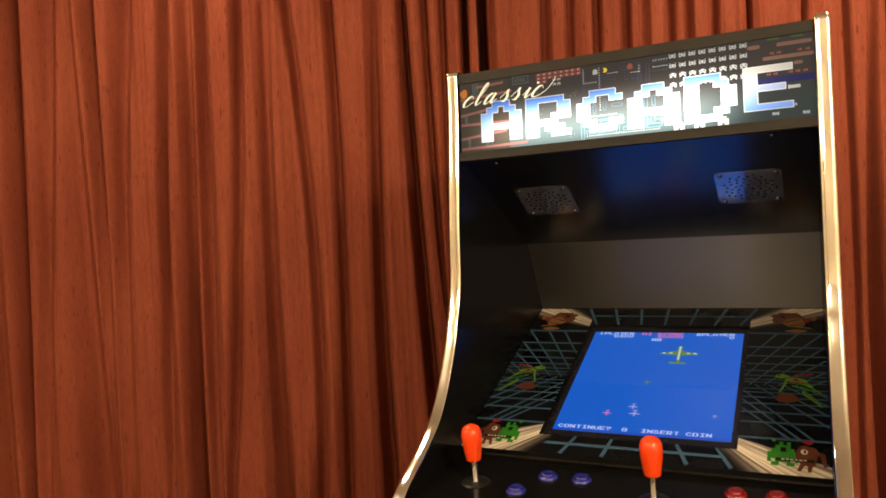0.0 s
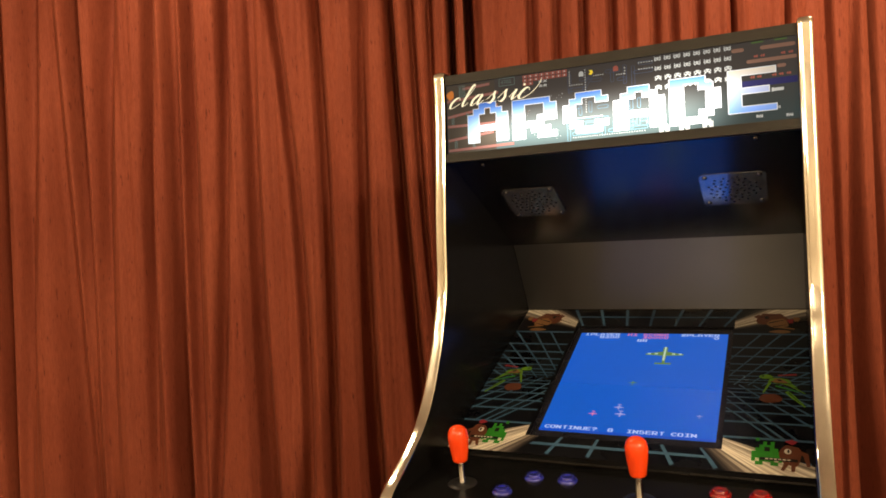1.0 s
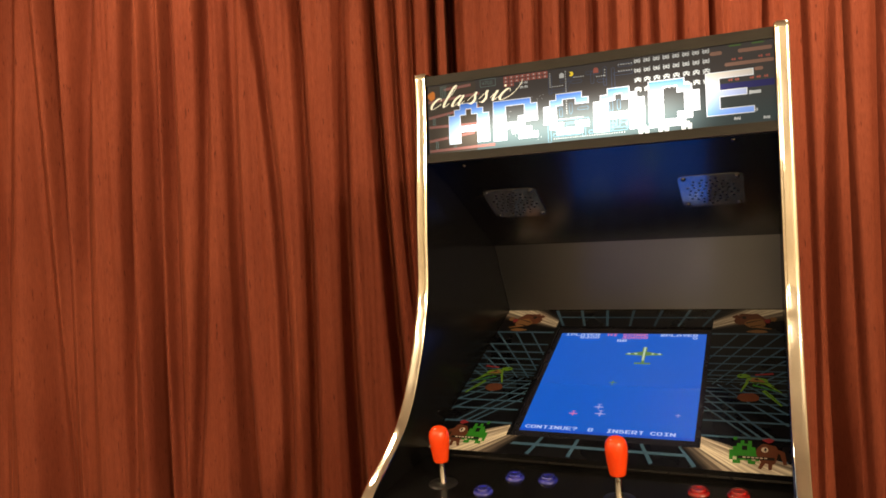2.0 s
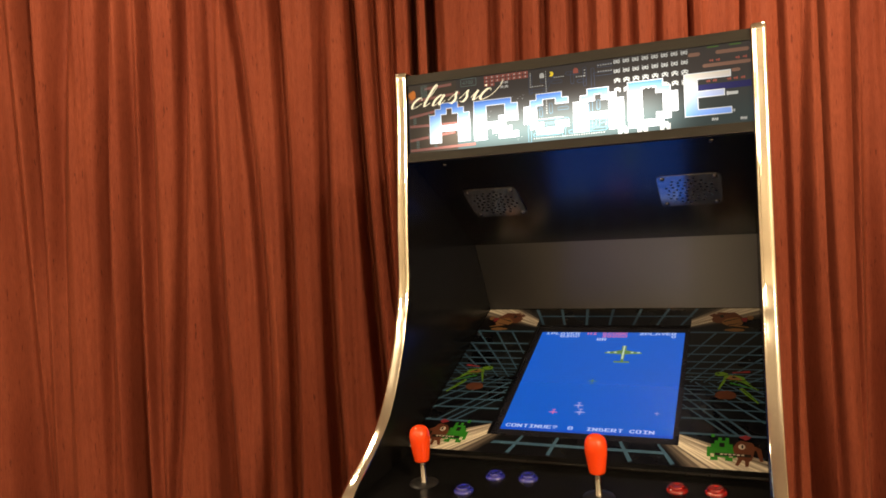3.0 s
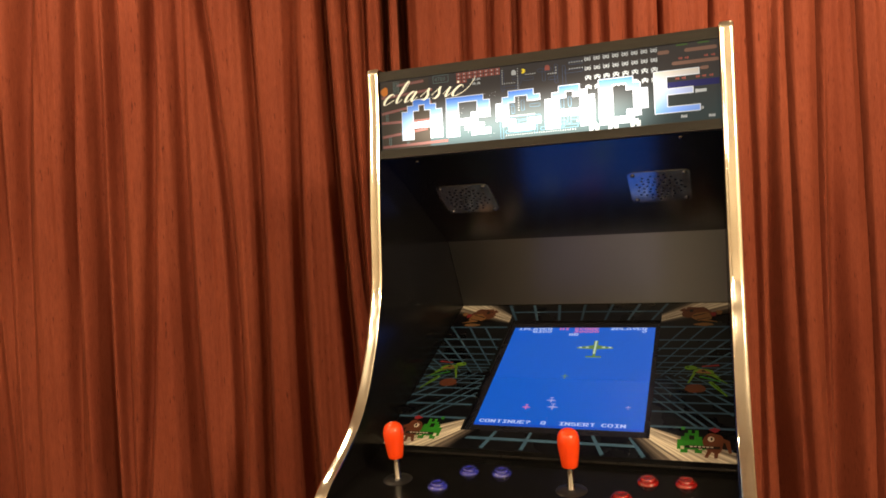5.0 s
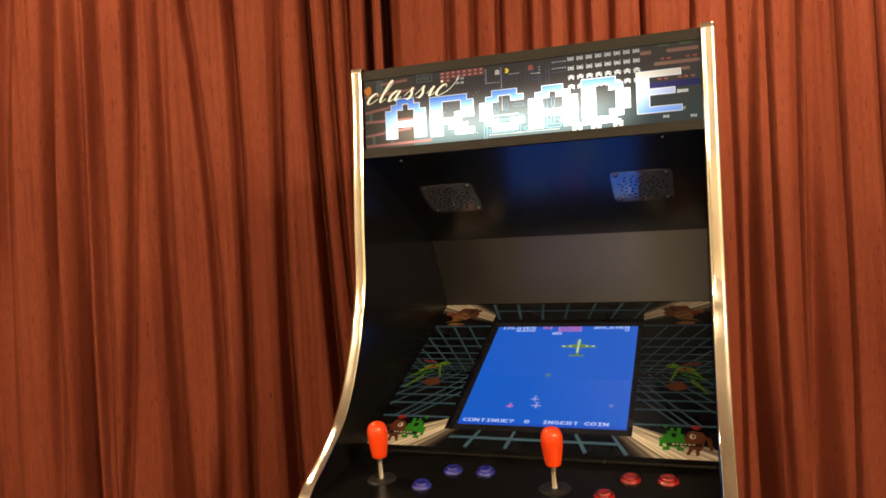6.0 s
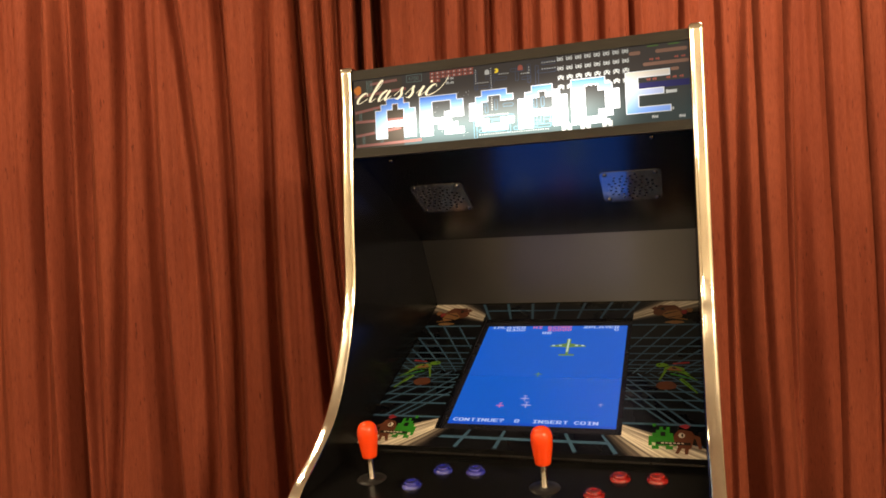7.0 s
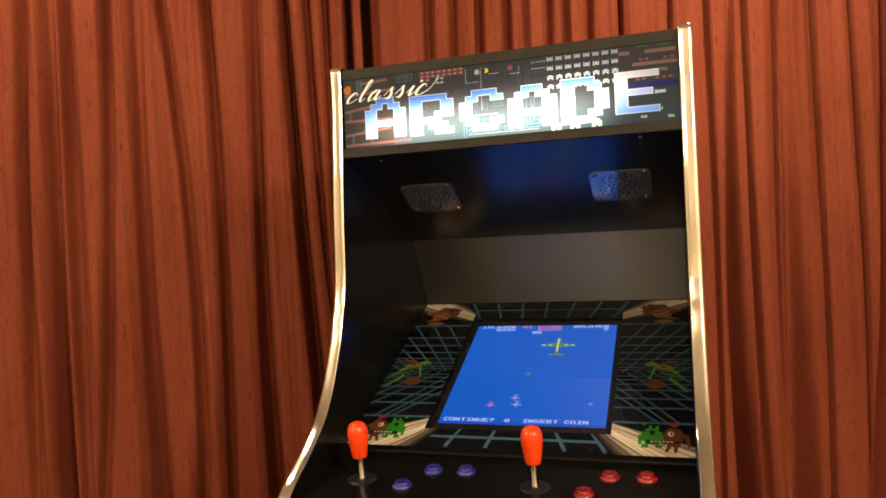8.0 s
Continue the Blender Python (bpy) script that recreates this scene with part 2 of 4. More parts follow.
def curtain(folds, s0, s1, depth, seed, swell, steep, narrow, crumple, label):
    """A hanging curtain: soft broad faces between valleys that run down it."""
    rows, step, z_top, z_low = 64, 0.003, 2.62, 0.03
    columns = int((s1 - s0) / step) + 1
    s = np.linspace(s0, s1, columns)
    verts = []
    for r in range(rows + 1):
        z = z_top + (z_low - z_top) * r / rows
        k = (TOP_Z - z) / (TOP_Z - LOW_Z)
        kc = min(max(k, -0.1), 1.15)
        out = np.zeros(columns)
        for a, b, c, da, dd, wa, dw in folds:
            mid = a + b * kc + c * kc * kc + 0.004 * math.sin(2.3 * z + 40 * a)
            wide = max(wa + dw * kc, 0.006)
            q = np.abs(s - mid) / wide
            # narrow valleys are sharp slots, wide ones are soft
            edge = 2.2 + (steep - 2.2) * min(max((0.032 - wide) / 0.014, 0.0), 1.0)
            out += swell * max(da + dd * kc, 0.0) * np.exp(-(q / narrow) ** edge)
            # the cloth swells beside its valleys
            out -= 0.13 * swell * max(da + dd * kc, 0.0) * np.exp(-((q - 2.3) / 1.1) ** 2)
        soft = np.array([0.020 * noise.noise((x * 11, z * 0.55, seed)) + crumple * noise.noise((x * 30 + 0.5 * z, z * 0.4, seed + 9)) + 0.45 * crumple * noise.noise((x * 62 + 0.3 * z, z * 0.35, seed + 21)) + 0.0010 * noise.noise((x * 110, z * 2.0, seed + 4))
                         for x in s])
        d = depth + np.minimum(out, 0.17) + soft
        verts += [tuple(at(x, y, z)) for x, y in zip(s, d)]
    faces = [(r * columns + c, r * columns + c + 1, (r + 1) * columns + c + 1, (r + 1) * columns + c) for r in range(rows) for c in range(columns - 1)]
    me = bpy.data.meshes.new("curtain")
    me.from_pydata(verts, [], faces)
    me.materials.append(FABRIC)
    for p in me.polygons:
        p.use_smooth = True
    ob = new("curtain", me)
    solid = ob.modifiers.new("cloth", "SOLIDIFY")
    solid.thickness, solid.offset = 0.0015, 1.0
    return tagged(ob, label, "curtain", group="curtains along the wall")


fold_rng = random.Random(5)
plain_valleys(LEFT, -2.88, -1.76, fold_rng)
valley(LEFT, -1.595, -1.592, -1.597, 1.3, 0.55, 0.031, 0.016)
valley(LEFT, -1.699, -1.687, -1.676, 0.2, 0.7, 0.027, 0.030)
valley(LEFT, -1.475, -1.505, -1.535, 0.55, 0.1, 0.030, 0.022)
valley(LEFT, -1.394, -1.376, -1.361, 0.2, 0.9, 0.022, 0.048)
valley(LEFT, -1.330, -1.316, -1.311, 0.85, 0.2, 0.024, 0.021)
valley(LEFT, -1.218, -1.245, -1.261, 0.7, 0.3, 0.027, 0.032)
valley(LEFT, -1.073, -1.096, -1.119, 0.7, 0.25, 0.019, 0.017)
valley(LEFT, -1.005, -1.016, -1.014, 0.4, 1.1, 0.017, 0.025)
valley(LEFT, -0.952, -0.959, -0.959, 0.85, 0.45, 0.025, 0.017)
valley(LEFT, -0.826, -0.860, -0.914, 0.5, 0.5, 0.016, 0.018)
valley(LEFT, -0.741, -0.751, -0.745, 0.3, 0.95, 0.020, 0.029)
valley(LEFT, -0.667, -0.616, -0.617, 0.5, 0.5, 0.015, 0.019)
valley(LEFT, -0.537, -0.525, -0.530, 0.55, 0.55, 0.017, 0.019)
valley(LEFT, -0.390, -0.403, -0.389, 0.5, 1.0, 0.020, 0.025)
valley(LEFT, -0.296, -0.268, -0.233, 0.8, 1.1, 0.014, 0.022)
valley(LEFT, -0.232, -0.210, -0.156, 0.5, 0.4, 0.013, 0.013)
valley(LEFT, -0.169, -0.176, -0.182, 0.5, 0.4, 0.012, 0.012)
valley(LEFT, -0.106, -0.104, -0.102, 1.3, 1.3, 0.011, 0.011)
valley(RIGHT, -0.052, -0.054, -0.056, 1.4, 1.4, 0.022, 0.022)
valley(RIGHT, 0.027, 0.012, -0.003, 0.1, 0.1, 0.032, 0.032)
valley(RIGHT, 0.154, 0.139, 0.124, 0.383, 0.34, 0.026, 0.026)
valley(RIGHT, 0.223, 0.208, 0.193, 0.297, 0.255, 0.022, 0.026)
valley(RIGHT, 0.315, 0.300, 0.285, 0.425, 0.34, 0.022, 0.026)
valley(RIGHT, 0.395, 0.380, 0.365, 0.425, 0.34, 0.024, 0.026)
valley(RIGHT, 0.458, 0.443, 0.428, 0.255, 0.255, 0.024, 0.026)
valley(RIGHT, 0.530, 0.515, 0.500, 0.383, 0.255, 0.024, 0.026)
valley(RIGHT, 0.588, 0.573, 0.558, 0.297, 0.255, 0.021, 0.026)
valley(RIGHT, 0.665, 0.650, 0.635, 0.34, 0.255, 0.022, 0.026)
valley(RIGHT, 0.774, 0.770, 0.766, 0.9, 0.5, 0.012, 0.016)
valley(RIGHT, 0.935, 0.924, 0.913, 0.7, 0.4, 0.012, 0.017)
valley(RIGHT, 1.054, 1.048, 1.040, 0.5, 0.4, 0.017, 0.017)
valley(RIGHT, 1.135, 1.112, 1.123, 0.35, 1.1, 0.018, 0.04)
valley(RIGHT, 1.175, 1.173, 1.184, 0.9, 0.3, 0.018, 0.016)
valley(RIGHT, 1.283, 1.270, 1.254, 0.75, 0.15, 0.019, 0.016)
valley(RIGHT, 1.414, 1.420, 1.411, 0.95, 0.45, 0.017, 0.015)
valley(RIGHT, 1.304, 1.314, 1.325, 0.05, 0.9, 0.023, 0.052)
valley(RIGHT, 1.535, 1.543, 1.547, 1, 0.9, 0.02, 0.018)
valley(RIGHT, 1.651, 1.642, 1.606, 0.7, 0.9, 0.024, 0.048)
plain_valleys(RIGHT, 1.74, 2.9, fold_rng)
curtain(LEFT, -2.95, -0.064, 2.30, 3, 0.092, 2.7, 0.95, 0.011, "russet orange satin curtain in deep vertical folds")
curtain(RIGHT, -0.082, 2.95, 2.345, 8, 0.100, 6.0, 0.62, 0.004, "russet orange satin curtain overlapping the next one behind the arcade machine")

# ---- the arcade machine ----
HALF, THICK = 0.305, 0.0225
cabinet = tagged(empty("arcade_machine"), "full-size black arcade machine with chrome edges and a lit sign", "arcade machine")

FRONT = [(1.288, 1.752), (1.2885, 1.72), (1.2875, 1.671), (1.2805, 1.5856), (1.2754, 1.531), (1.2695, 1.456), (1.2672, 1.403), (1.2657, 1.371),
         (1.262, 1.343), (1.2535, 1.3086), (1.246, 1.2883), (1.2325, 1.248), (1.2095, 1.2004), (1.183, 1.1547), (1.148, 1.1129),
         (1.100, 1.0778), (1.0466, 1.0475), (1.026, 1.033)]
front = smooth_path(FRONT, 4)
nose = [(1.016, 1.024), (1.012, 1.012), (1.013, 0.90), (1.022, 0.87), (1.19, 0.78), (1.20, 0.76), (1.20, 0.0)]
outline = front + nose + [(1.88, 0.0), (1.88, 1.66), (1.80, 1.757), (1.298, 1.757)]


def side_panel(x0, x1):
    bm = bmesh.new()
    strip(bm, outline, x0, x1)
    panel = part("side_panel", bm, BLACK, cabinet)
    # chrome moulding: a domed ribbon along the edge of the panel
    bm = bmesh.new()
    path = [(1.78, 1.757), (1.31, 1.757), (1.298, 1.7565), (1.291, 1.7545)] + front + nose
    rings = []
    for i, (y, z) in enumerate(path):
        a, b = Vector(path[max(i - 1, 0)]), Vector(path[min(i + 1, len(path) - 1)])
        t = (b - a).normalized()
        out = Vector((t.y, -t.x))
        if out.x > 0 and abs(out.x) > abs(out.y) or (abs(out.x) <= abs(out.y) and out.y < 0 and z > 1.2):
            out = -out
        ring = []
        mid, w = (x0 + x1) / 2, THICK / 2 - 0.0002
        for q in (-1.0, -0.985, -0.95, -0.9, -0.8, -0.65, -0.45, -0.2, 0.0, 0.2, 0.45, 0.65, 0.8, 0.9, 0.95, 0.985, 1.0):
            h = 0.0004 + 0.0030 * (1 - abs(q) ** 5) if abs(q) < 1 else -0.0015
            ring.append(bm.verts.new((mid + q * w, y + out.x * h, z + out.y * h)))
        rings.append(ring)
    for a, b in zip(rings, rings[1:]):
        for i in range(len(a) - 1):
            bm.faces.new((a[i], a[i + 1], b[i + 1], b[i]))
    part("edge_moulding", bm, CHROME, panel, "polished chrome edge moulding", smooth=True)


side_panel(-HALF - THICK, -HALF)
side_panel(HALF, HALF + THICK)
IN = HALF - 0.0005


def plank(name, points, mat, label=""):
    bm = bmesh.new()
    strip(bm, points, -IN, IN)
    return part(name, bm, mat, cabinet, label)


plank("top_panel", [(1.305, 1.735), (1.80, 1.735), (1.80, 1.753), (1.305, 1.753)], BLACK)
plank("rear_panel", [(1.862, 0.05), (1.878, 0.05), (1.878, 1.66), (1.862, 1.66)], BLACK)
plank("rear_slope", [(1.862, 1.661), (1.878, 1.661), (1.80, 1.752), (1.801, 1.734)], BLACK)
plank("front_panel", [(1.215, 0.06), (1.232, 0.06), (1.232, 0.79), (1.215, 0.79)], BLACK)
plank("floor_panel", [(1.22, 0.05), (1.86, 0.05), (1.86, 0.058), (1.22, 0.058)], BLACK)

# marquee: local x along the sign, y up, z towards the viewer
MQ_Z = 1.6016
GLOW_Z = MQ_Z + 0.030
mq_tilt = math.degrees(math.atan2(0.0034, 0.1307))
# the black ground itself emits, paler low down, for bloom round the letters
sign = part("marquee", box(bmesh.new(), (-IN, -0.010, -0.005), (IN, 0.142, 0.0)), lit_ink("sign_black_bloom", (0.165, 0.138, 0.118), (0.140, 0.185, 0.172), 1.0, 0.27, 0.4), cabinet,
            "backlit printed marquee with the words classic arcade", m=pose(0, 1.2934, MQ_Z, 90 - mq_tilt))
plank("marquee_retainer", [(1.290, 1.7325), (1.2945, 1.7325), (1.2955, 1.7475), (1.305, 1.7475), (1.305, 1.751), (1.292, 1.751)], RETAINER, "upper black metal strip holding the sign")
plank("marquee_retainer", [(1.2800, 1.5845), (1.300, 1.5845), (1.300, 1.588), (1.2845, 1.588), (1.2885, 1.6012), (1.2845, 1.6012)], RETAINER, "lower black metal strip holding the sign")

# speaker panel under the sign, with its plates
SPK_A, SPK_B = Vector((1.2975, 1.5920)), Vector((1.632, 1.4195))
sd = (SPK_B - SPK_A).normalized()
up = Vector((-sd.y, sd.x))
FACE_DOWN = Matrix(((-1, 0, 0), (0, sd.x, -up.x), (0, sd.y, -up.y))).to_4x4()
plank("speaker_panel", [tuple(SPK_A), tuple(SPK_B), tuple(SPK_B + up * 0.012), tuple(SPK_A + up * 0.012)], GLOSS)
plank("back_panel", [(1.632, 1.4220), (1.7237, 1.2588), (1.7350, 1.2650), (1.6440, 1.4285)], BACKING, "dark vinyl panel above the screen")


bm = bmesh.new()
disc(bm, 0, 0, 0.0025, 0.0, 10)
HOLE_MESH = finish(bm, "hole", HOLE)


def plate(x):
    """A perforated steel speaker plate on the sloping panel: local x across, y back along the slope, z out of the face (down)."""
    centre = SPK_A + sd * ((Vector((1.4600, 1.5115)) - SPK_A).dot(sd))
    w, h, r = 0.056, 0.0525, 0.010
    bm = bmesh.new()
    pts = []
    for cx, cy, a0 in ((w - r, h - r, 0), (-w + r, h - r, 90), (-w + r, -h + r, 180), (w - r, -h + r, 270)):
        pts += [(cx + r * math.cos(radians(a0 + a)), cy + r * math.sin(radians(a0 + a))) for a in range(0, 91, 15)]
    lo, hi = [bm.verts.new((px, py, 0)) for px, py in pts], [bm.verts.new((px * 0.999, py * 0.999, 0.0006)) for px, py in pts]
    bm.faces.new(hi)
    for i in range(len(lo)):
        j = (i + 1) % len(lo)
        bm.faces.new((lo[i], lo[j], hi[j], hi[i]))
    ob = part("speaker_plate", bm, STEEL, cabinet, "perforated brushed steel speaker plate",
              m=Matrix.Translation((x, centre.x - up.x * 0.0020, centre.y - up.y * 0.0020)) @ FACE_DOWN @ Matrix.Rotation(radians(2.2), 4, "X"))
    for i in range(54):
        r, a = 0.0455 * math.sqrt((i + 0.6) / 54), i * 2.39996
        hole = new("hole", HOLE_MESH)
        hole.parent = ob
        hole.matrix_local = pose(r * math.cos(a) * 1.02, r * math.sin(a) * 0.96, 0.0008)
    for sx, sy in ((1, 1), (-1, 1), (1, -1), (-1, -1)):
        bm = lathe(bmesh.new(), [(0.0046, 0.0), (0.0045, 0.0012), (0.0032, 0.0026), (0.0012, 0.0032), (0, 0.0032)], 14)
        part("screw", bm, SHAFT, ob, smooth=True, m=pose(sx * (w - 0.010), sy * (h - 0.009), 0.0006))


plate(-0.1917)
plate(0.1917)
for sx, sy, sz in ((-0.2468, 1.325, 1.5793), (0.2382, 1.3202, 1.5817)):
    bm = lathe(bmesh.new(), [(0.0045, 0.0), (0.004, 0.0015), (0.002, 0.0028), (0, 0.003)], 14)
    q = SPK_A + sd * (Vector((sy, sz)) - SPK_A).dot(sd)
    part("panel_screw", bm, SHAFT, cabinet, smooth=True,
         m=Matrix.Translation((sx, q.x, q.y)) @ FACE_DOWN)

# bezel: local x across, y up the slope, z out of the sheet
BZ = math.degrees(math.atan2(1.2588 - 1.0509, 1.7237 - 1.2244))
SX0, SX1, SY0, SY1 = -0.1625, 0.1675, 0.0615, 0.4655
bm = bmesh.new()
box(bm, (-IN, 0.006, -0.003), (SX0, 0.5405, 0))
box(bm, (SX1, 0.006, -0.003), (IN, 0.5405, 0))
box(bm, (SX0, 0.006, -0.003), (SX1, SY0, 0))
box(bm, (SX0, SY1, -0.003), (SX1, 0.5405, 0))
bezel = part("screen_bezel", bm, print_ink("bezel_black", (0.004, 0.004, 0.005), 0.3), cabinet, "printed black bezel with a blue perspective grid",
             m=pose(0, 1.2244, 1.0509, BZ))
bm = bmesh.new()
strip(bm, [(-0.010, -0.016), (0.0075, -0.016), (0.0075, 0.0015), (0.004, 0.004), (-0.008, 0.004), (-0.010, 0.001)], -IN, IN)
bm2 = bmesh.new()
box(bm2, (-IN, 0.5390, 0.0004), (IN, 0.5412, 0.0026))
part("bezel_top_edge", bm2, SHAFT, bezel, "thin bright edge along the top of the bezel")
part("bezel_retainer", bm, CONTROL, bezel, "dark strip along the foot of the bezel")

# screen: a dark border and the lit picture of a flying game
mon = part("monitor", box(bmesh.new(), (SX0 - 0.004, SY0 - 0.004, -0.030), (SX1 + 0.004, SY1 + 0.004, -0.0045)), print_ink("monitor_border", (0.014, 0.014, 0.018), 0.25), cabinet,
           "flat monitor showing a blue flying game", m=pose(0, 1.2244, 1.0509, BZ))
IX0, IX1, IY0, IY1, SZ = -0.1505, 0.1580, 0.0840, 0.4405, -0.0040
pic = part("picture", box(bmesh.new(), (IX0, IY0, -0.0044), (IX1, IY1, SZ)), screen_light("screen_blue", (0.003, 0.095, 0.53), 1.0), mon, "lit blue picture")

# control panel
CT = 0.105
cy0, cy1 = 1.020, 1.226


def deck(y):
    return 1.043 - CT * (1.222 - y)


plank("control_panel", [(cy0, deck(cy0)), (cy1, deck(cy1)), (cy1, deck(cy1) - 0.016), (cy0 + 0.018, deck(cy0) - 0.016), (cy0 + 0.018, 0.87), (cy0, 0.87)], CONTROL, "glossy black control panel")
DECK = math.degrees(math.atan(CT))


def joystick(x, y):
    base = empty("joystick", pose(x, y, deck(y), DECK, 0, 0), cabinet)
    tagged(base, "orange-red bat-top joystick on a steel shaft")
    part("dust_washer", lathe(bmesh.new(), [(0, 0.0016), (0.014, 0.0016), (0.0235, 0.0012), (0.0245, 0.0)], 40), WASHER, base, smooth=True)
    part("shaft", lathe(bmesh.new(), [(0.0062, 0.001), (0.0062, 0.004), (0.0056, 0.005), (0.0056, 0.046)], 24), ROD, base, "polished steel shaft", smooth=True)
    prof = [(0.0, 0.0385), (0.0105, 0.0385), (0.0118, 0.0392), (0.0125, 0.041), (0.0140, 0.052), (0.0158, 0.064), (0.0168, 0.074), (0.0170, 0.080),
            (0.0164, 0.086), (0.0148, 0.0912), (0.0120, 0.0950), (0.0080, 0.0975), (0.0040, 0.0986), (0.0, 0.099)]
    part("bat_handle", lathe(bmesh.new(), prof, 40), ORANGE, base, smooth=True)


def button(x, y, mat):
    base = empty("push_button", pose(x, y, deck(y), DECK, 0, 0), cabinet)
    ring = [(0.0165, 0.0), (0.0166, 0.0014), (0.0160, 0.0028), (0.0142, 0.0044), (0.0128, 0.0050), (0.0122, 0.0046), (0.0121, 0.001)]
    part("rim", lathe(bmesh.new(), ring, 36), mat, base, smooth=True)
    cap = [(0.0116, 0.001), (0.0116, 0.0070), (0.0110, 0.0080), (0.0096, 0.0084), (0.0060, 0.0078), (0.0, 0.0075)]
    part("plunger", lathe(bmesh.new(), cap, 36), mat, base, smooth=True)


for jx, jy, mat in ((-0.2237, 1.1152, BLUE), (0.0652, 1.1223, RED)):
    joystick(jx, jy)
    for bx, by in ((0.0768, -0.0155), (0.110, 0.0462), (0.166, 0.0485)):
        button(jx + bx, jy + by, mat)


# ---- print on the sign ----
def letters(text, size, x, y, z, shear=0.0, narrow=1.0, align="LEFT"):
    """Words in the built-in font, as a flat mesh in a bmesh."""
    cu = bpy.data.curves.new("words", "FONT")
    cu.body, cu.size, cu.shear, cu.align_x = text, size, shear, align
    cu.resolution_u = 3
    cu.space_character = 1.12
    cu.offset = -0.010 * size
    ob = bpy.data.objects.new("words", cu)
    me = bpy.data.meshes.new_from_object(ob)
    bm = bmesh.new()
    bm.from_mesh(me)
    bmesh.ops.transform(bm, matrix=Matrix.Translation((x, y, z)) @ Matrix.Diagonal((narrow, 1, 1, 1)), verts=bm.verts)
    bpy.data.objects.remove(ob)
    return bm


GLYPHS = {"A": "..###.. .##.##. ##...## ##...## ####### ##...## ##...##",
          "R": "######. ##...## ##...## ##..### #####.. ##.###. ##..###",
          "C": "..####. .##..## ##..... ##..... ##..... .##..## ..####.",
          "D": "#####.. ##..##. ##...## ##...## ##...## ##..##. #####..",
          "E": "####### ##..... ##..... ######. ##..... ##..... #######"}
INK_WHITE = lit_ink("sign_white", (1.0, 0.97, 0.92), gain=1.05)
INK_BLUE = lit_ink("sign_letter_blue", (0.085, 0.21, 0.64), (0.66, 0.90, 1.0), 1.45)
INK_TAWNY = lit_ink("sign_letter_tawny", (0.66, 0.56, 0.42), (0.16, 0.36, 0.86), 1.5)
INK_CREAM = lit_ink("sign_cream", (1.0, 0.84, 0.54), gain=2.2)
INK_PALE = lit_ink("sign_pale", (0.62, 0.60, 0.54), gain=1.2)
# low lines set pale teal, painting the sign's glow into the ink
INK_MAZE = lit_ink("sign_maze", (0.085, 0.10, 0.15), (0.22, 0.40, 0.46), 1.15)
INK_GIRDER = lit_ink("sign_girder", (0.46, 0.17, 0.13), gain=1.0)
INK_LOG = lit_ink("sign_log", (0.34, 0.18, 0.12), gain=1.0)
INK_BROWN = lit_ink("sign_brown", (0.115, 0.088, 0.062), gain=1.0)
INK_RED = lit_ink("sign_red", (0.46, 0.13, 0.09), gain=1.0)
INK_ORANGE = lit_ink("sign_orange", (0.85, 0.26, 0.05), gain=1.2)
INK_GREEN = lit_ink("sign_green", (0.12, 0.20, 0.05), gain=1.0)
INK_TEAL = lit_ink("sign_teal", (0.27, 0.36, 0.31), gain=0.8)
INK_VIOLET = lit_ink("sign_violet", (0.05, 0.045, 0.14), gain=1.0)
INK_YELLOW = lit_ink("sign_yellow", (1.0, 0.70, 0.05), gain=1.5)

for glyph, x0, x1, y0, y1 in (("A", -0.261, -0.1805, 0.016, 0.090), ("R", -0.1715, -0.0875, 0.014, 0.086), ("C", -0.0755, 0.0055, 0.0135, 0.0855),
                              ("A", 0.0145, 0.1005, 0.011, 0.084), ("D", 0.1085, 0.1895, 0.009, 0.0865), ("E", 0.2005, 0.2725, 0.018, 0.088)):
    rim, body = bmesh.new(), bmesh.new()
    cw, ch = (x1 - x0) / 7, (y1 - y0) / 7
    for r, row in enumerate(GLYPHS[glyph].split()):
        for c, mark in enumerate(row):
            if mark == "#":
                bx, by = x0 + c * cw, y1 - (r + 1) * ch
                rect(rim, bx - 0.0007, by - 0.0007, bx + cw + 0.0007, by + ch + 0.0007, 0.0006 + 0.00001 * ((r * 7 + c) % 5))
                # inset only where the letter ends
                rows = GLYPHS[glyph].split()
                free = lambda rr, cc: not (0 <= rr < 7 and 0 <= cc < 7 and rows[rr][cc] == "#")
                k = 0.0006
                rect(body, bx + k * free(r, c - 1), by + k * free(r + 1, c), bx + cw - k * free(r, c + 1), by + ch - k * free(r - 1, c), 0.0010)
    letter = part("letter", rim, INK_WHITE, sign, "white-edged blocky letter")
    part("letter_fill", body, INK_TAWNY if glyph == "E" else INK_BLUE, letter, "tawny fill fading to blue" if glyph == "E" else "blue fill fading to white")

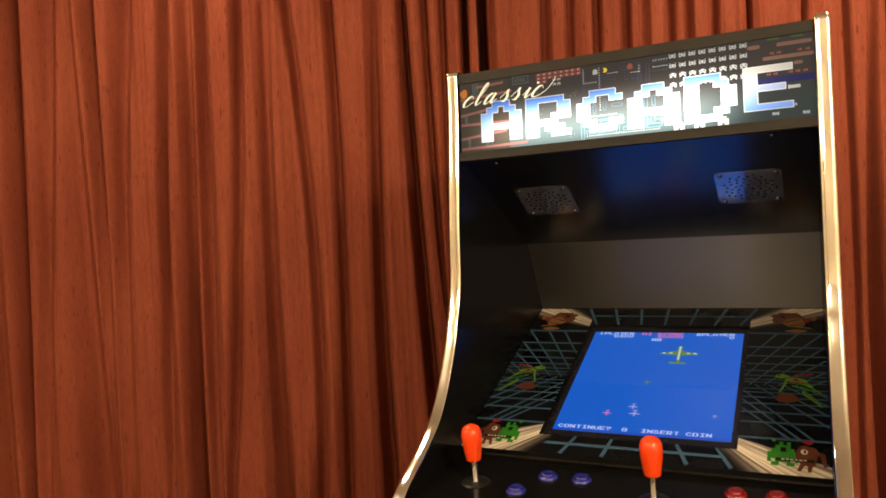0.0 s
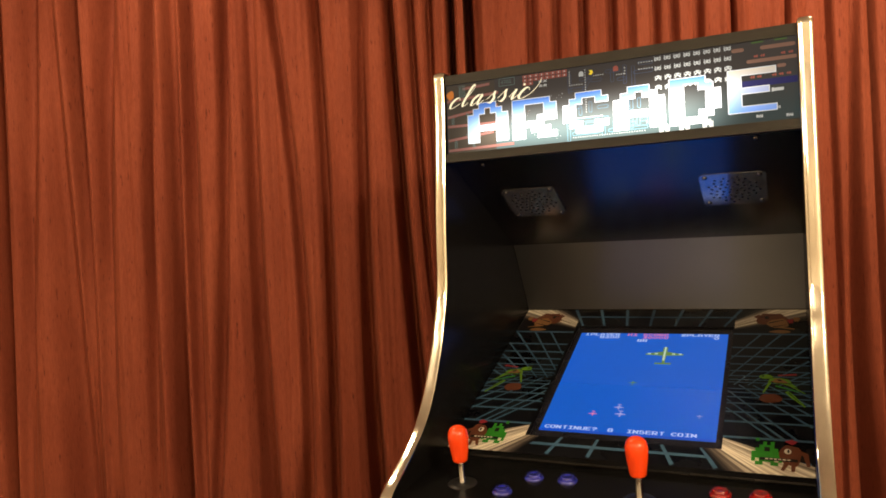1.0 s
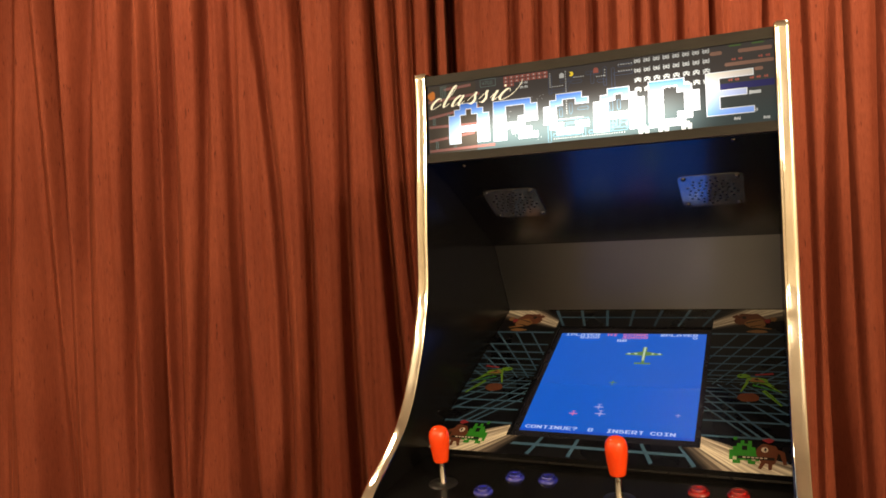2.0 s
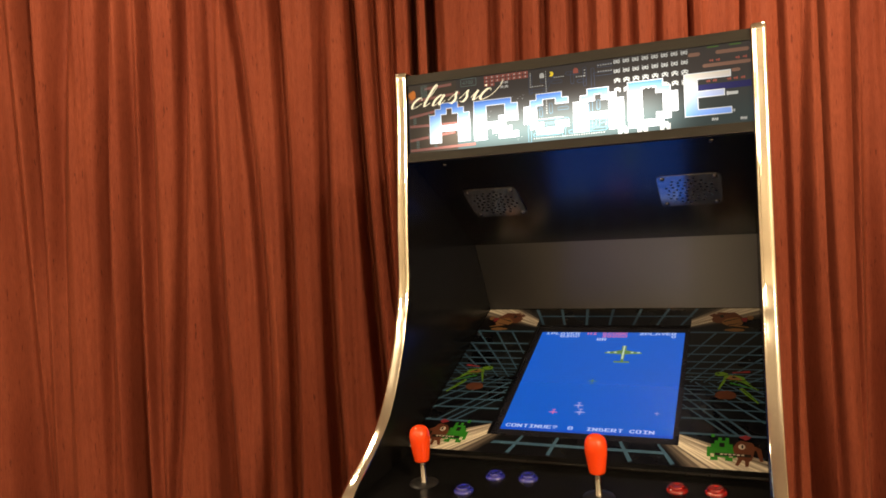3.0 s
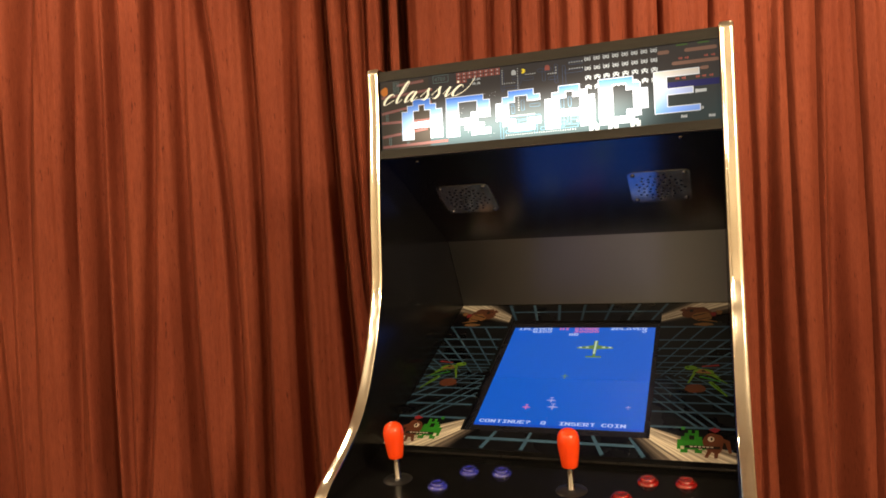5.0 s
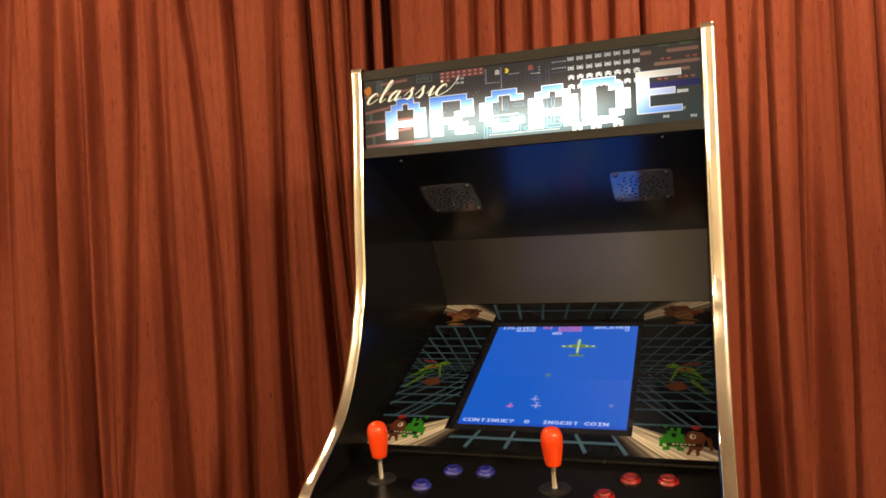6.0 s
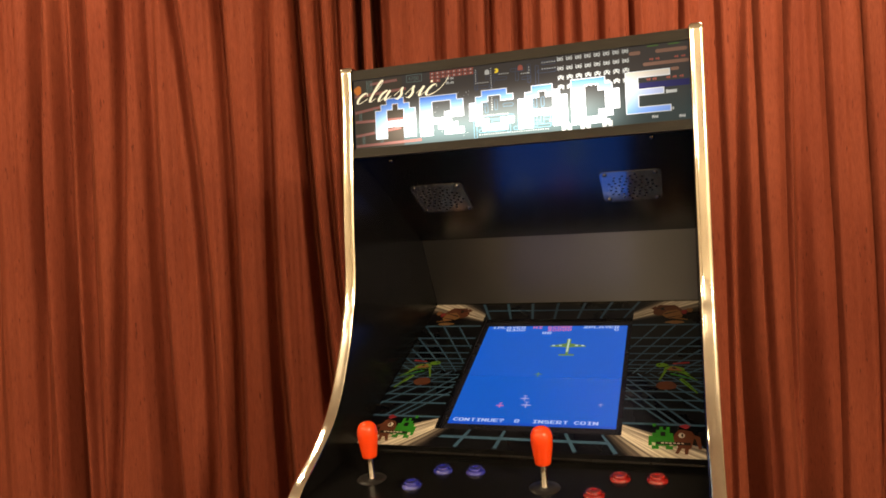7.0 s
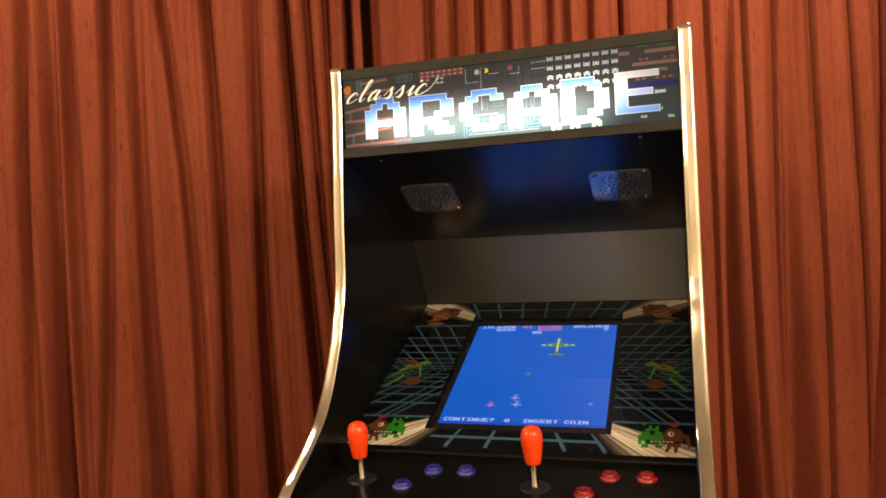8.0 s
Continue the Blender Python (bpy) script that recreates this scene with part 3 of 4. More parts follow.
# the script word, drawn with a broad pen
SCRIPT = {"c": [(0.78, 0.72), (0.62, 0.98), (0.3, 0.9), (0.06, 0.45), (0.15, 0.06), (0.45, 0.02), (0.95, 0.42)],
          "l": [(-0.05, 0.42), (0.38, 1.25), (0.5, 1.95), (0.36, 2.1), (0.2, 1.7), (0.1, 0.5), (0.25, 0.03), (0.6, 0.35)],
          "a": [(0.75, 0.85), (0.45, 1.0), (0.1, 0.6), (0.12, 0.05), (0.4, 0.1), (0.72, 0.7), (0.78, 0.98), (0.68, 0.35), (0.8, 0.03), (1.15, 0.4)],
          }
SCRIPT_MORE = {"s": [(-0.1, 0.35), (0.28, 0.95), (0.36, 1.12), (0.42, 0.8), (0.58, 0.4), (0.42, 0.03), (0.1, 0.08)],
          "i": [(-0.2, 0.3), (0.16, 0.98), (0.12, 0.4), (0.22, 0.03), (0.6, 0.38)],
          "w": [(0.78, 0.72), (0.62, 0.98), (0.3, 0.9), (0.06, 0.45), (0.15, 0.06), (0.55, 0.02), (1.15, 0.45), (1.45, 1.2), (1.42, 1.62)]}
bm = bmesh.new()
pen = 0
for glyph, px in (("c", -0.3000), ("l", -0.2755), ("a", -0.2560), ("s", -0.2235), ("s", -0.2010), ("i", -0.1755), ("w", -0.1610)):
    size, slant = 0.0185, 0.55
    track = smooth_path({**SCRIPT, **SCRIPT_MORE}[glyph], 8)
    track = [(px + size * 1.12 * (u + slant * v), 0.0865 + size * v + 0.05 * (px + 0.3) * 0.35) for u, v in track]
    left, right = [], []
    for i, p in enumerate(track):
        d = (Vector(track[min(i + 1, len(track) - 1)]) - Vector(track[max(i - 1, 0)])).normalized()
        w = 0.00055 + 0.0019 * max(0.0, -d.y * 0.9 - d.x * 0.15) ** 0.7
        n = Vector((-d.y, d.x)) * w
        left.append(bm.verts.new((p[0] + n.x, p[1] + n.y, 0.0016 + pen * 0.00008)))
        right.append(bm.verts.new((p[0] - n.x, p[1] - n.y, 0.0016 + pen * 0.00008)))
    for i in range(len(track) - 1):
        bm.faces.new((left[i], right[i], right[i + 1], left[i + 1]))
    pen += 1
disc(bm, -0.1455, 0.1135, 0.0022, 0.0017)
part("script_word", bm, INK_CREAM, sign, "cream script word classic")

rng = random.Random(4)
bm = bmesh.new()          # brown ground and sloping girders with ladders
rect(bm, -0.3035, 0.001, -0.205, 0.130, 0.0002)
part("girder_ground", bm, INK_BROWN, sign)
rungs = bmesh.new()
for x0, y0, x1, y1 in ((-0.303, 0.100, -0.198, 0.106), (-0.303, 0.0695, -0.20, 0.083), (-0.303, 0.052, -0.18, 0.050), (-0.303, 0.025, -0.21, 0.034), (-0.303, 0.006, -0.17, 0.008), (-0.27, 0.121, -0.215, 0.124)):
    bm = bmesh.new()
    line(bm, (x0, y0), (x1, y1), 0.0048, 0.00035)
    part("girder", bm, INK_GIRDER, sign, "dull red girder")
    n = int((x1 - x0) / 0.006)
    for k in range(n):
        x = x0 + 0.006 * (k + 0.5)
        y = y0 + (y1 - y0) * (k + 0.5) / n
        line(rungs, (x - 0.002, y - 0.0016), (x + 0.002, y + 0.0016), 0.0006, 0.0005)
for x, y0, y1 in ((-0.292, 0.055, 0.069), (-0.262, 0.07, 0.0735), (-0.287, 0.009, 0.024), (-0.275, 0.105, 0.129), (-0.268, 0.105, 0.129), (-0.205, 0.085, 0.10), (-0.262, 0.027, 0.035), (-0.25, 0.009, 0.014)):
    for dx in (-0.002, 0.002):
        line(rungs, (x + dx, y0), (x + dx, y1), 0.0008, 0.00045)
    y = y0
    while y < y1:
        line(rungs, (x - 0.002, y), (x + 0.002, y), 0.0007, 0.00045)
        y += 0.003
tagged(part("ladders", rungs, INK_TEAL, sign, "pale green ladders"), kind="stuff")
bm = bmesh.new()
disc(bm, -0.2955, 0.1115, 0.0075, 0.0007, 18, 0.0085, 0.12)
part("orange_figure", bm, INK_ORANGE, sign)
bm = letters("4700", 0.0105, -0.1925, 0.1195, 0.0006, narrow=0.92)
for a, b in (((-0.1955, 0.1165), (-0.1655, 0.1165)), ((-0.1955, 0.130), (-0.1655, 0.130)), ((-0.1955, 0.1165), (-0.1955, 0.130)), ((-0.1655, 0.1165), (-0.1655, 0.130))):
    line(bm, a, b, 0.0009, 0.0006)
part("score_digits", bm, INK_TEAL, sign)

pale = bmesh.new()
for r, count, start in ((0, 8, 0), (1, 8, 0), (2, 2, 0)):
    for k in range(start, count):
        x, y = -0.1495 + k * 0.0106, 0.1245 - r * 0.0068
        red = bmesh.new()
        rect(red, x, y, x + 0.0092, y + 0.0055, 0.0005)
        part("red_block", red, INK_RED, sign)
        rect(pale, x + 0.0034, y + 0.0016, x + 0.0058, y + 0.0038, 0.0007)
for k in range(9):
    rect(pale, -0.13 + k * 0.006, 0.1318 - 0.0006 * (k % 2), -0.127 + k * 0.006, 0.133 - 0.0006 * (k % 2), 0.0006)
SPRITES = ("#......# .#.##.#. ######## #..##..# ######## .#....#.", "..####.. ######## #..##..# ######## .##..##. ##....##")


def sprite(bm, rows, x, y, cell, z=0.0006, tall=None):
    rows, tall = rows.split(), tall or cell
    for r, row in enumerate(rows):
        for c, mark in enumerate(row):
            if mark == "#":
                rect(bm, x + (c - len(row) / 2) * cell, y + (len(rows) / 2 - r - 1) * tall, x + (c + 1 - len(row) / 2) * cell, y + (len(rows) / 2 - r) * tall, z)


for dx in (0, 0.0085):
    sprite(pale, SPRITES[1], -0.1155 + dx, 0.1068, 0.00080)
    sprite(pale, SPRITES[0], -0.1155 + dx, 0.1148, 0.00080)
for r in range(4):
    for k in range(8):
        sprite(pale, SPRITES[0 if r < 2 else 1], 0.0915 + k * 0.0158, 0.1255 - r * 0.0163, 0.00135)
for x in (0.0985, 0.131, 0.168):
    sprite(pale, ".###. ##### ##### ##.##", x, 0.0075, 0.0034)
tagged(part("block_pattern", pale, INK_PALE, sign, "rows of small pale block shapes"), kind="stuff")

maze, dots = bmesh.new(), bmesh.new()
MAZE_HIGH = [(-0.062, 0.12, -0.062, 0.088), (-0.062, 0.092, -0.034, 0.092), (-0.042, 0.108, -0.028, 0.108), (-0.022, 0.116, -0.036, 0.09), (-0.022, 0.104, -0.006, 0.104), (0.004, 0.116, 0.026, 0.116), (0.014, 0.116, 0.014, 0.098), (0.036, 0.122, 0.036, 0.092), (0.024, 0.1, 0.036, 0.1), (0.052, 0.108, 0.082, 0.108), (0.05, 0.118, 0.05, 0.086), (0.06, 0.122, 0.082, 0.122), (-0.044, 0.06, -0.044, 0.046), (-0.058, 0.06, -0.044, 0.06), (-0.026, 0.066, -0.026, 0.05), (-0.012, 0.056, 0.004, 0.056), (0.045, 0.062, 0.045, 0.046), (0.058, 0.062, 0.058, 0.048)]
MAZE_LOW = [(-0.062, 0.03, -0.044, 0.03), (-0.044, 0.03, -0.044, 0.018), (-0.034, 0.028, -0.006, 0.028), (-0.058, 0.013, -0.012, 0.013), (-0.03, 0.013, -0.03, 0.022), (-0.004, 0.02, -0.004, 0.008), (0.006, 0.013, 0.024, 0.013), (0.016, 0.013, 0.016, 0.028), (0.03, 0.028, 0.03, 0.013), (0.03, 0.013, 0.07, 0.013), (0.044, 0.013, 0.044, 0.03), (0.056, 0.03, 0.056, 0.018), (-0.066, 0.002, -0.066, 0.034), (0.06, 0.026, 0.09, 0.026)]
MAZE_FOOT = [(-0.052, 0.036, -0.020, 0.036), (-0.014, 0.036, 0.004, 0.036), (-0.054, 0.022, -0.038, 0.022), (-0.022, 0.021, -0.012, 0.021), (0.038, 0.021, 0.050, 0.021), (0.022, 0.036, 0.050, 0.036), (0.066, 0.034, 0.084, 0.034), (0.074, 0.034, 0.074, 0.018)]
for i, (x0, y0, x1, y1) in enumerate(MAZE_HIGH + MAZE_LOW + MAZE_FOOT):
    d = (Vector((x1, y1)) - Vector((x0, y0))).normalized()
    n, e = Vector((-d.y, d.x)) * 0.0027, d * 0.0014
    lift = 0.0003 + 0.00001 * (i % 9)
    a, b = Vector((x0, y0)), Vector((x1, y1))
    for p, q in ((a + n, b + n), (a - n, b - n), (b + n, b + e + n * 0.4), (b - n, b + e - n * 0.4), (b + e + n * 0.4, b + e - n * 0.4),
                 (a + n, a - e + n * 0.4), (a - n, a - e - n * 0.4), (a - e + n * 0.4, a - e - n * 0.4)):
        line(maze, p, q, 0.0008, lift)
for x0, y0, x1, y1, n in ((-0.058, 0.0065, 0.066, 0.0065, 30), (-0.06, 0.0405, -0.006, 0.0405, 14), (-0.0335, 0.05, -0.0335, 0.124, 18), (-0.062, 0.124, -0.062, 0.1, 7), (-0.058, 0.1, -0.04, 0.1, 5),
                          (-0.018, 0.112, -0.002, 0.112, 5), (0.022, 0.108, 0.034, 0.108, 4), (0.036, 0.108, 0.036, 0.118, 3), (0.06, 0.123, 0.082, 0.123, 6), (0.06, 0.112, 0.082, 0.112, 6), (0.07, 0.02, 0.09, 0.02, 5)):
    for k in range(n):
        q = k / (n - 1)
        rect(dots, x0 + (x1 - x0) * q - 0.0009, y0 + (y1 - y0) * q - 0.0009, x0 + (x1 - x0) * q + 0.0009, y0 + (y1 - y0) * q + 0.0009, 0.00045)
for k in range(26):
    x, y = rng.uniform(-0.17, -0.07), rng.uniform(0.004, 0.10)
    rect(dots, x, y, x + 0.001, y + 0.001, 0.00045)
disc(dots, -0.0405, 0.1185, 0.0042, 0.0006, 12)
rect(dots, -0.0447, 0.1135, -0.0363, 0.1185, 0.00062)
tagged(part("maze_pattern", maze, INK_MAZE, sign, "dim blue maze lines"), kind="stuff")
tagged(part("maze_dots", dots, INK_PALE, sign, "rows of pale dots"), kind="stuff")
bm = bmesh.new()
poly(bm, [(-0.0235, 0.1185)] + [(-0.0235 + 0.0042 * math.cos(radians(a)), 0.1185 + 0.0042 * math.sin(radians(a))) for a in range(215, 506, 20)], 0.0006)
part("yellow_disc", bm, INK_YELLOW, sign)
bm = bmesh.new()
disc(bm, 0.0205, 0.1195, 0.0045, 0.0006, 12)
rect(bm, 0.016, 0.1145, 0.025, 0.1195, 0.00062)
for x0, x1, y, w in ((0.2540, 0.2990, 0.1190, 0.0062), (0.2110, 0.2240, 0.1195, 0.0062), (0.2330, 0.3010, 0.0990, 0.0058), (0.2770, 0.2850, 0.0870, 0.0056)):
    log = bmesh.new()
    rect(log, x0, y - w / 2, x1, y + w / 2, 0.0005)
    disc(log, x0, y, w / 2, 0.00055, 10)
    disc(log, x1, y, w / 2, 0.00055, 10)
    part("log_bar", log, INK_LOG, sign, "dull orange bar")
for x, y in ((0.244, 0.1065), (0.254, 0.1065), (0.284, 0.1065), (0.295, 0.1065), (0.238, 0.0735), (0.248, 0.0735), (0.270, 0.0735), (0.280, 0.0735), (0.291, 0.0735)):
    sprite(bm, ".#.## ##### .#.##", x, y, 0.0013)
tagged(part("red_marks", bm, INK_RED, sign), kind="stuff")
bm = bmesh.new()
rect(bm, 0.238, 0.1275, 0.256, 0.130, 0.0005)
rect(bm, 0.272, 0.1275, 0.290, 0.130, 0.0005)
part("green_patches", bm, INK_GREEN, sign)
bm = bmesh.new()
rect(bm, 0.207, 0.058, 0.3035, 0.0685, 0.0002)
part("violet_band", bm, INK_VIOLET, sign)
bm = bmesh.new()
rect(bm, 0.2670, 0.0475, 0.2830, 0.0525, 0.0005)
rect(bm, 0.2655, 0.0468, 0.2685, 0.0532, 0.0006)
sprite(bm, "##.#.# ###### #.#.##", 0.2465, 0.0100, 0.0016)
sprite(bm, "##.#.# ###### #.#.##", 0.2900, 0.0075, 0.0016)
sprite(bm, ".##.## #.##.# .##.##", 0.2730, 0.0215, 0.0014)
tagged(part("pale_marks", bm, INK_PALE, sign), kind="stuff")

# ---- print on the bezel ----
GRID = print_ink("bezel_grid_blue", (0.040, 0.088, 0.142))
GREEN = print_ink("bezel_green", (0.025, 0.19, 0.015))
LEAF = print_ink("bezel_yellow_green", (0.10, 0.22, 0.014))
BROWN = print_ink("bezel_brown", (0.105, 0.034, 0.016))
TAN = print_ink("bezel_tan", (0.20, 0.10, 0.035))
pale_print = ("pale_mark", print_ink("bezel_white", (0.55, 0.50, 0.42)))
CRIMSON = print_ink("bezel_crimson", (0.22, 0.018, 0.025))
INKDARK = print_ink("bezel_dark", (0.010, 0.008, 0.008))
MID = 0.250
hz = 0.0003


def grid_line(a, b, w, z, w2=None):
    bm = bmesh.new()
    line(bm, a, b, w, z, w2)
    part("grid_line", bm, GRID, bezel)


grid_line((-0.185, 0.0400), (0.300, 0.0385), 0.0072, hz)
for xa, xb in ((-0.117, -0.100), (-0.0439, -0.0354), (0.029, 0.026), (0.0955, 0.0735), (0.1632, 0.1369)):
    grid_line((xa, 0.0125), (xb, 0.0612), 0.0072, hz + 0.0001, 0.0055)
grid_line((-0.17, 0.5060), (0.17, 0.5050), 0.0055, hz)
for xa in (-0.165, -0.112, -0.058, -0.004, 0.052, 0.106, 0.160):
    grid_line((xa * 0.93, 0.4660), (xa * 1.12, 0.5400), 0.0050, hz + 0.0001, 0.0065)
for side in (-1, 1):
    for v in (0.0955, 0.1385, 0.1665, 0.1925, 0.2115, 0.2265, 0.2380, 0.2590, 0.2680, 0.2808, 0.2975, 0.3214, 0.3496, 0.3824, 0.4360):
        grid_line((side * 0.1685, v), (side * 0.3045, v), 0.0016 + 0.0040 * (abs(v - MID) / 0.16) ** 0.7, hz)
    # slanting lines, turned back at the horizon of the grid: where each meets it, and how steep it is
    for sgn, fan in ((1, ((0.120, 1.84), (0.152, 1.75), (0.178, 1.50), (0.202, 1.32), (0.226, 1.10), (0.252, 0.92), (0.276, 0.75))),
                     (-1, ((0.100, 1.05), (0.128, 1.15), (0.153, 1.20), (0.187, 1.00), (0.211, 0.92), (0.236, 0.85), (0.262, 0.75)))):
        top = 0.186 if sgn > 0 else 0.155
        for x, steep in fan:
            xa = max(x, 0.1685)
            xb = min(0.3045, x + top / steep)
            if xb > xa + 0.01:
                grid_line((side * xa, MID + sgn * (xa - x) * steep), (side * xb, MID + sgn * (xb - x) * steep), 0.0024, hz + 0.0001, 0.0044)



def ray_print(name, x0, y0, middle, spread):
    """Print of light rays that fan out from a point beside the screen, soft at both sides of the fan."""
    m, tree, b = material(name)
    tc = tree.nodes.new("ShaderNodeTexCoord")
    sep = tree.nodes.new("ShaderNodeSeparateXYZ")
    tree.links.new(tc.outputs["Object"], sep.inputs[0])

    def calc(op, p, q=0.0):
        nd = tree.nodes.new("ShaderNodeMath")
        nd.operation = op
        for i, v in enumerate((p, q)):
            if isinstance(v, (int, float)):
                nd.inputs[i].default_value = v
            else:
                tree.links.new(v, nd.inputs[i])
        return nd.outputs[0]

    dx = calc("SUBTRACT", calc("ABSOLUTE", sep.outputs[0]), x0)
    dy = calc("ABSOLUTE", calc("SUBTRACT", sep.outputs[1], y0))
    turn = calc("ARCTAN2", dy, dx)
    bell = calc("POWER", 2.718, calc("MULTIPLY", calc("POWER", calc("ABSOLUTE", calc("DIVIDE", calc("SUBTRACT", turn, radians(middle)), radians(spread))), 2.6), -1.0))
    far = calc("SQRT", calc("ADD", calc("MULTIPLY", dx, dx), calc("MULTIPLY", dy, dy)))
    place = tree.nodes.new("ShaderNodeCombineXYZ")
    tree.links.new(calc("MULTIPLY", turn, 26.0), place.inputs[0])
    tree.links.new(calc("MULTIPLY", far, 5.0), place.inputs[1])
    nz = tree.nodes.new("ShaderNodeTexNoise")
    nz.inputs["Scale"].default_value, nz.inputs["Detail"].default_value = 1.0, 6.0
    tree.links.new(place.outputs[0], nz.inputs[0])
    streak = calc("MULTIPLY", bell, calc("MULTIPLY", calc("POWER", nz.outputs["Fac"], 1.6), 2.5))
    rp = tree.nodes.new("ShaderNodeValToRGB")
    tree.links.new(streak, rp.inputs[0])
    el = rp.color_ramp.elements
    el[0].position, el[0].color = 0.04, (0.005, 0.005, 0.006, 1)
    el[1].position, el[1].color = 1.0, (0.86, 0.78, 0.62, 1)
    el.new(0.35).color = (0.13, 0.105, 0.085, 1)
    el.new(0.70).color = (0.50, 0.43, 0.33, 1)
    tree.links.new(rp.outputs[0], b.inputs["Base Color"])
    b.inputs["Roughness"].default_value, b.inputs["Specular IOR Level"].default_value = 0.35, 0.12
    b.inputs["Coat Weight"].default_value, b.inputs["Coat Roughness"].default_value = 0.85, 0.05
    return m


LOW_RAYS = ray_print("bezel_low_rays", 0.100, 0.122, 35.0, 14.5)
HIGH_RAYS = ray_print("bezel_high_rays", 0.100, 0.428, 32.0, 9.5)
for side in (-1, 1):
    for ink, corner in ((LOW_RAYS, [(0.3045, 0.0090), (0.172, 0.0090), (0.138, 0.0608), (0.1690, 0.0608), (0.1690, 0.0920), (0.3045, 0.0340)]),
                        (HIGH_RAYS, [(0.3045, 0.5400), (0.2050, 0.5400), (0.1690, 0.4960), (0.1690, 0.4520), (0.3045, 0.4900)])):
        bm = bmesh.new()
        poly(bm, [(side * x, y) for x, y in corner], 0.0006)
        part("corner_ray", bm, ink, bezel, "streaked cream light rays in the corner")

def patch(draw, ink, *args):
    bm = bmesh.new()
    draw(bm, *args)
    part(ink[0], bm, ink[1], bezel)


BLOCK = "......#. ..#.#... ..####.. .######. ######## ######## #.####.# .##..##."
for side, cx in ((-1, -0.2270), (1, 0.2365)):
    green, brown, dark, leaf, tan, crimson = (("green_shape", GREEN), ("brown_shape", BROWN), ("dark_mark", INKDARK), ("leaf_shape", LEAF), ("tan_shape", TAN), ("crimson_shape", CRIMSON))
    rows = [r if side < 0 else r[::-1] for r in BLOCK.split()]
    patch(sprite, green, " ".join(rows), cx, 0.0625, 0.0056, 0.0012, 0.0084)
    patch(rect, dark, cx - 0.0035, 0.0625, cx + 0.0045, 0.0735, 0.0016)
    ex = cx + side * 0.0345
    patch(disc, brown, ex, 0.0560, 0.0160, 0.0014, 22, 0.0265, 0.10)
    patch(disc, crimson, ex + side * 0.002, 0.0900, 0.0085, 0.0012, 12, 0.0055, 0.25)
    for dx, dy, ex2, ey2, wa, wb in ((0.010, 0.066, 0.022, 0.060, 0.010, 0.008), (0.021, 0.063, 0.025, 0.032, 0.008, 0.005), (-0.006, 0.036, -0.012, 0.019, 0.007, 0.005), (0.004, 0.036, 0.003, 0.018, 0.007, 0.005)):
        patch(line, brown, (ex + side * dx, dy), (ex + side * ex2, ey2), wa, 0.0013, wb)
    patch(disc, pale_print, ex - side * 0.004, 0.0655, 0.0052, 0.0018, 14, 0.0066)
    patch(disc, dark, ex - side * 0.003, 0.0655, 0.0018, 0.0021, 10, 0.0046)
    patch(rect, dark, min(cx, ex) - 0.010, 0.0405, max(cx, ex) + 0.010, 0.0475, 0.0016)
    for k in range(6):
        patch(rect, pale_print, min(cx, ex) - 0.002 + k * 0.0063, 0.0425 + 0.0006 * (k % 2), min(cx, ex) + 0.0024 + k * 0.0063, 0.0456, 0.0020)
    # leaping yellow-green shape with a brown round under it
    at_side = lambda pts: [(side * q, r) for q, r in pts]
    patch(disc, leaf, side * 0.2315, 0.2790, 0.0120, 0.0013, 14, 0.0070, 0.10)
    patch(poly, leaf, at_side([(0.2370, 0.2720), (0.2480, 0.2770), (0.2600, 0.2720), (0.2740, 0.2600), (0.2840, 0.2470), (0.2700, 0.2520), (0.2540, 0.2580), (0.2410, 0.2630)]), 0.0012)
    patch(disc, leaf, side * 0.2560, 0.2655, 0.0190, 0.00115, 16, 0.0090, 0.10)
    patch(disc, tan, side * 0.2500, 0.2640, 0.0085, 0.0017, 12, 0.0048, 0.2)
    patch(line, dark, (side * 0.2380, 0.2600), (side * 0.2740, 0.2570), 0.0012, 0.0020, 0.0022)
    patch(line, green, (side * 0.2480, 0.2500), (side * 0.2860, 0.2330), 0.0045, 0.0013, 0.0025)
    patch(line, leaf, (side * 0.2400, 0.2640), (side * 0.2330, 0.2420), 0.0055, 0.0014, 0.0040)
    patch(line, leaf, (side * 0.2335, 0.2430), (side * 0.2280, 0.2270), 0.0040, 0.0015, 0.0030)
    patch(line, leaf, (side * 0.2660, 0.2330), (side * 0.2790, 0.2130), 0.0070, 0.0013, 0.0080)
    patch(line, leaf, (side * 0.2785, 0.2140), (side * 0.2950, 0.1880), 0.0072, 0.0014, 0.0030)
    patch(disc, brown, side * 0.2405, 0.2110, 0.0185, 0.0010, 18, 0.0140, 0.05)
    patch(line, crimson, (side * 0.2520, 0.2840), (side * 0.2830, 0.2890), 0.0042, 0.0012, 0.0060)
    patch(poly, tan, at_side([(0.2440, 0.2715), (0.2540, 0.2740), (0.2660, 0.2650), (0.2700, 0.2570), (0.2560, 0.2610)]), 0.0016)
    patch(poly, dark, at_side([(0.2500, 0.2700), (0.2560, 0.2705), (0.2600, 0.2650), (0.2530, 0.2650)]), 0.0019)
    patch(line, dark, (side * 0.2400, 0.2625), (side * 0.2600, 0.2545), 0.0016, 0.0019, 0.0010)
    patch(line, dark, (side * 0.2690, 0.2290), (side * 0.2900, 0.1960), 0.0016, 0.0019, 0.0010)
    patch(disc, dark, side * 0.2270, 0.2800, 0.0022, 0.0019, 10, 0.0020)
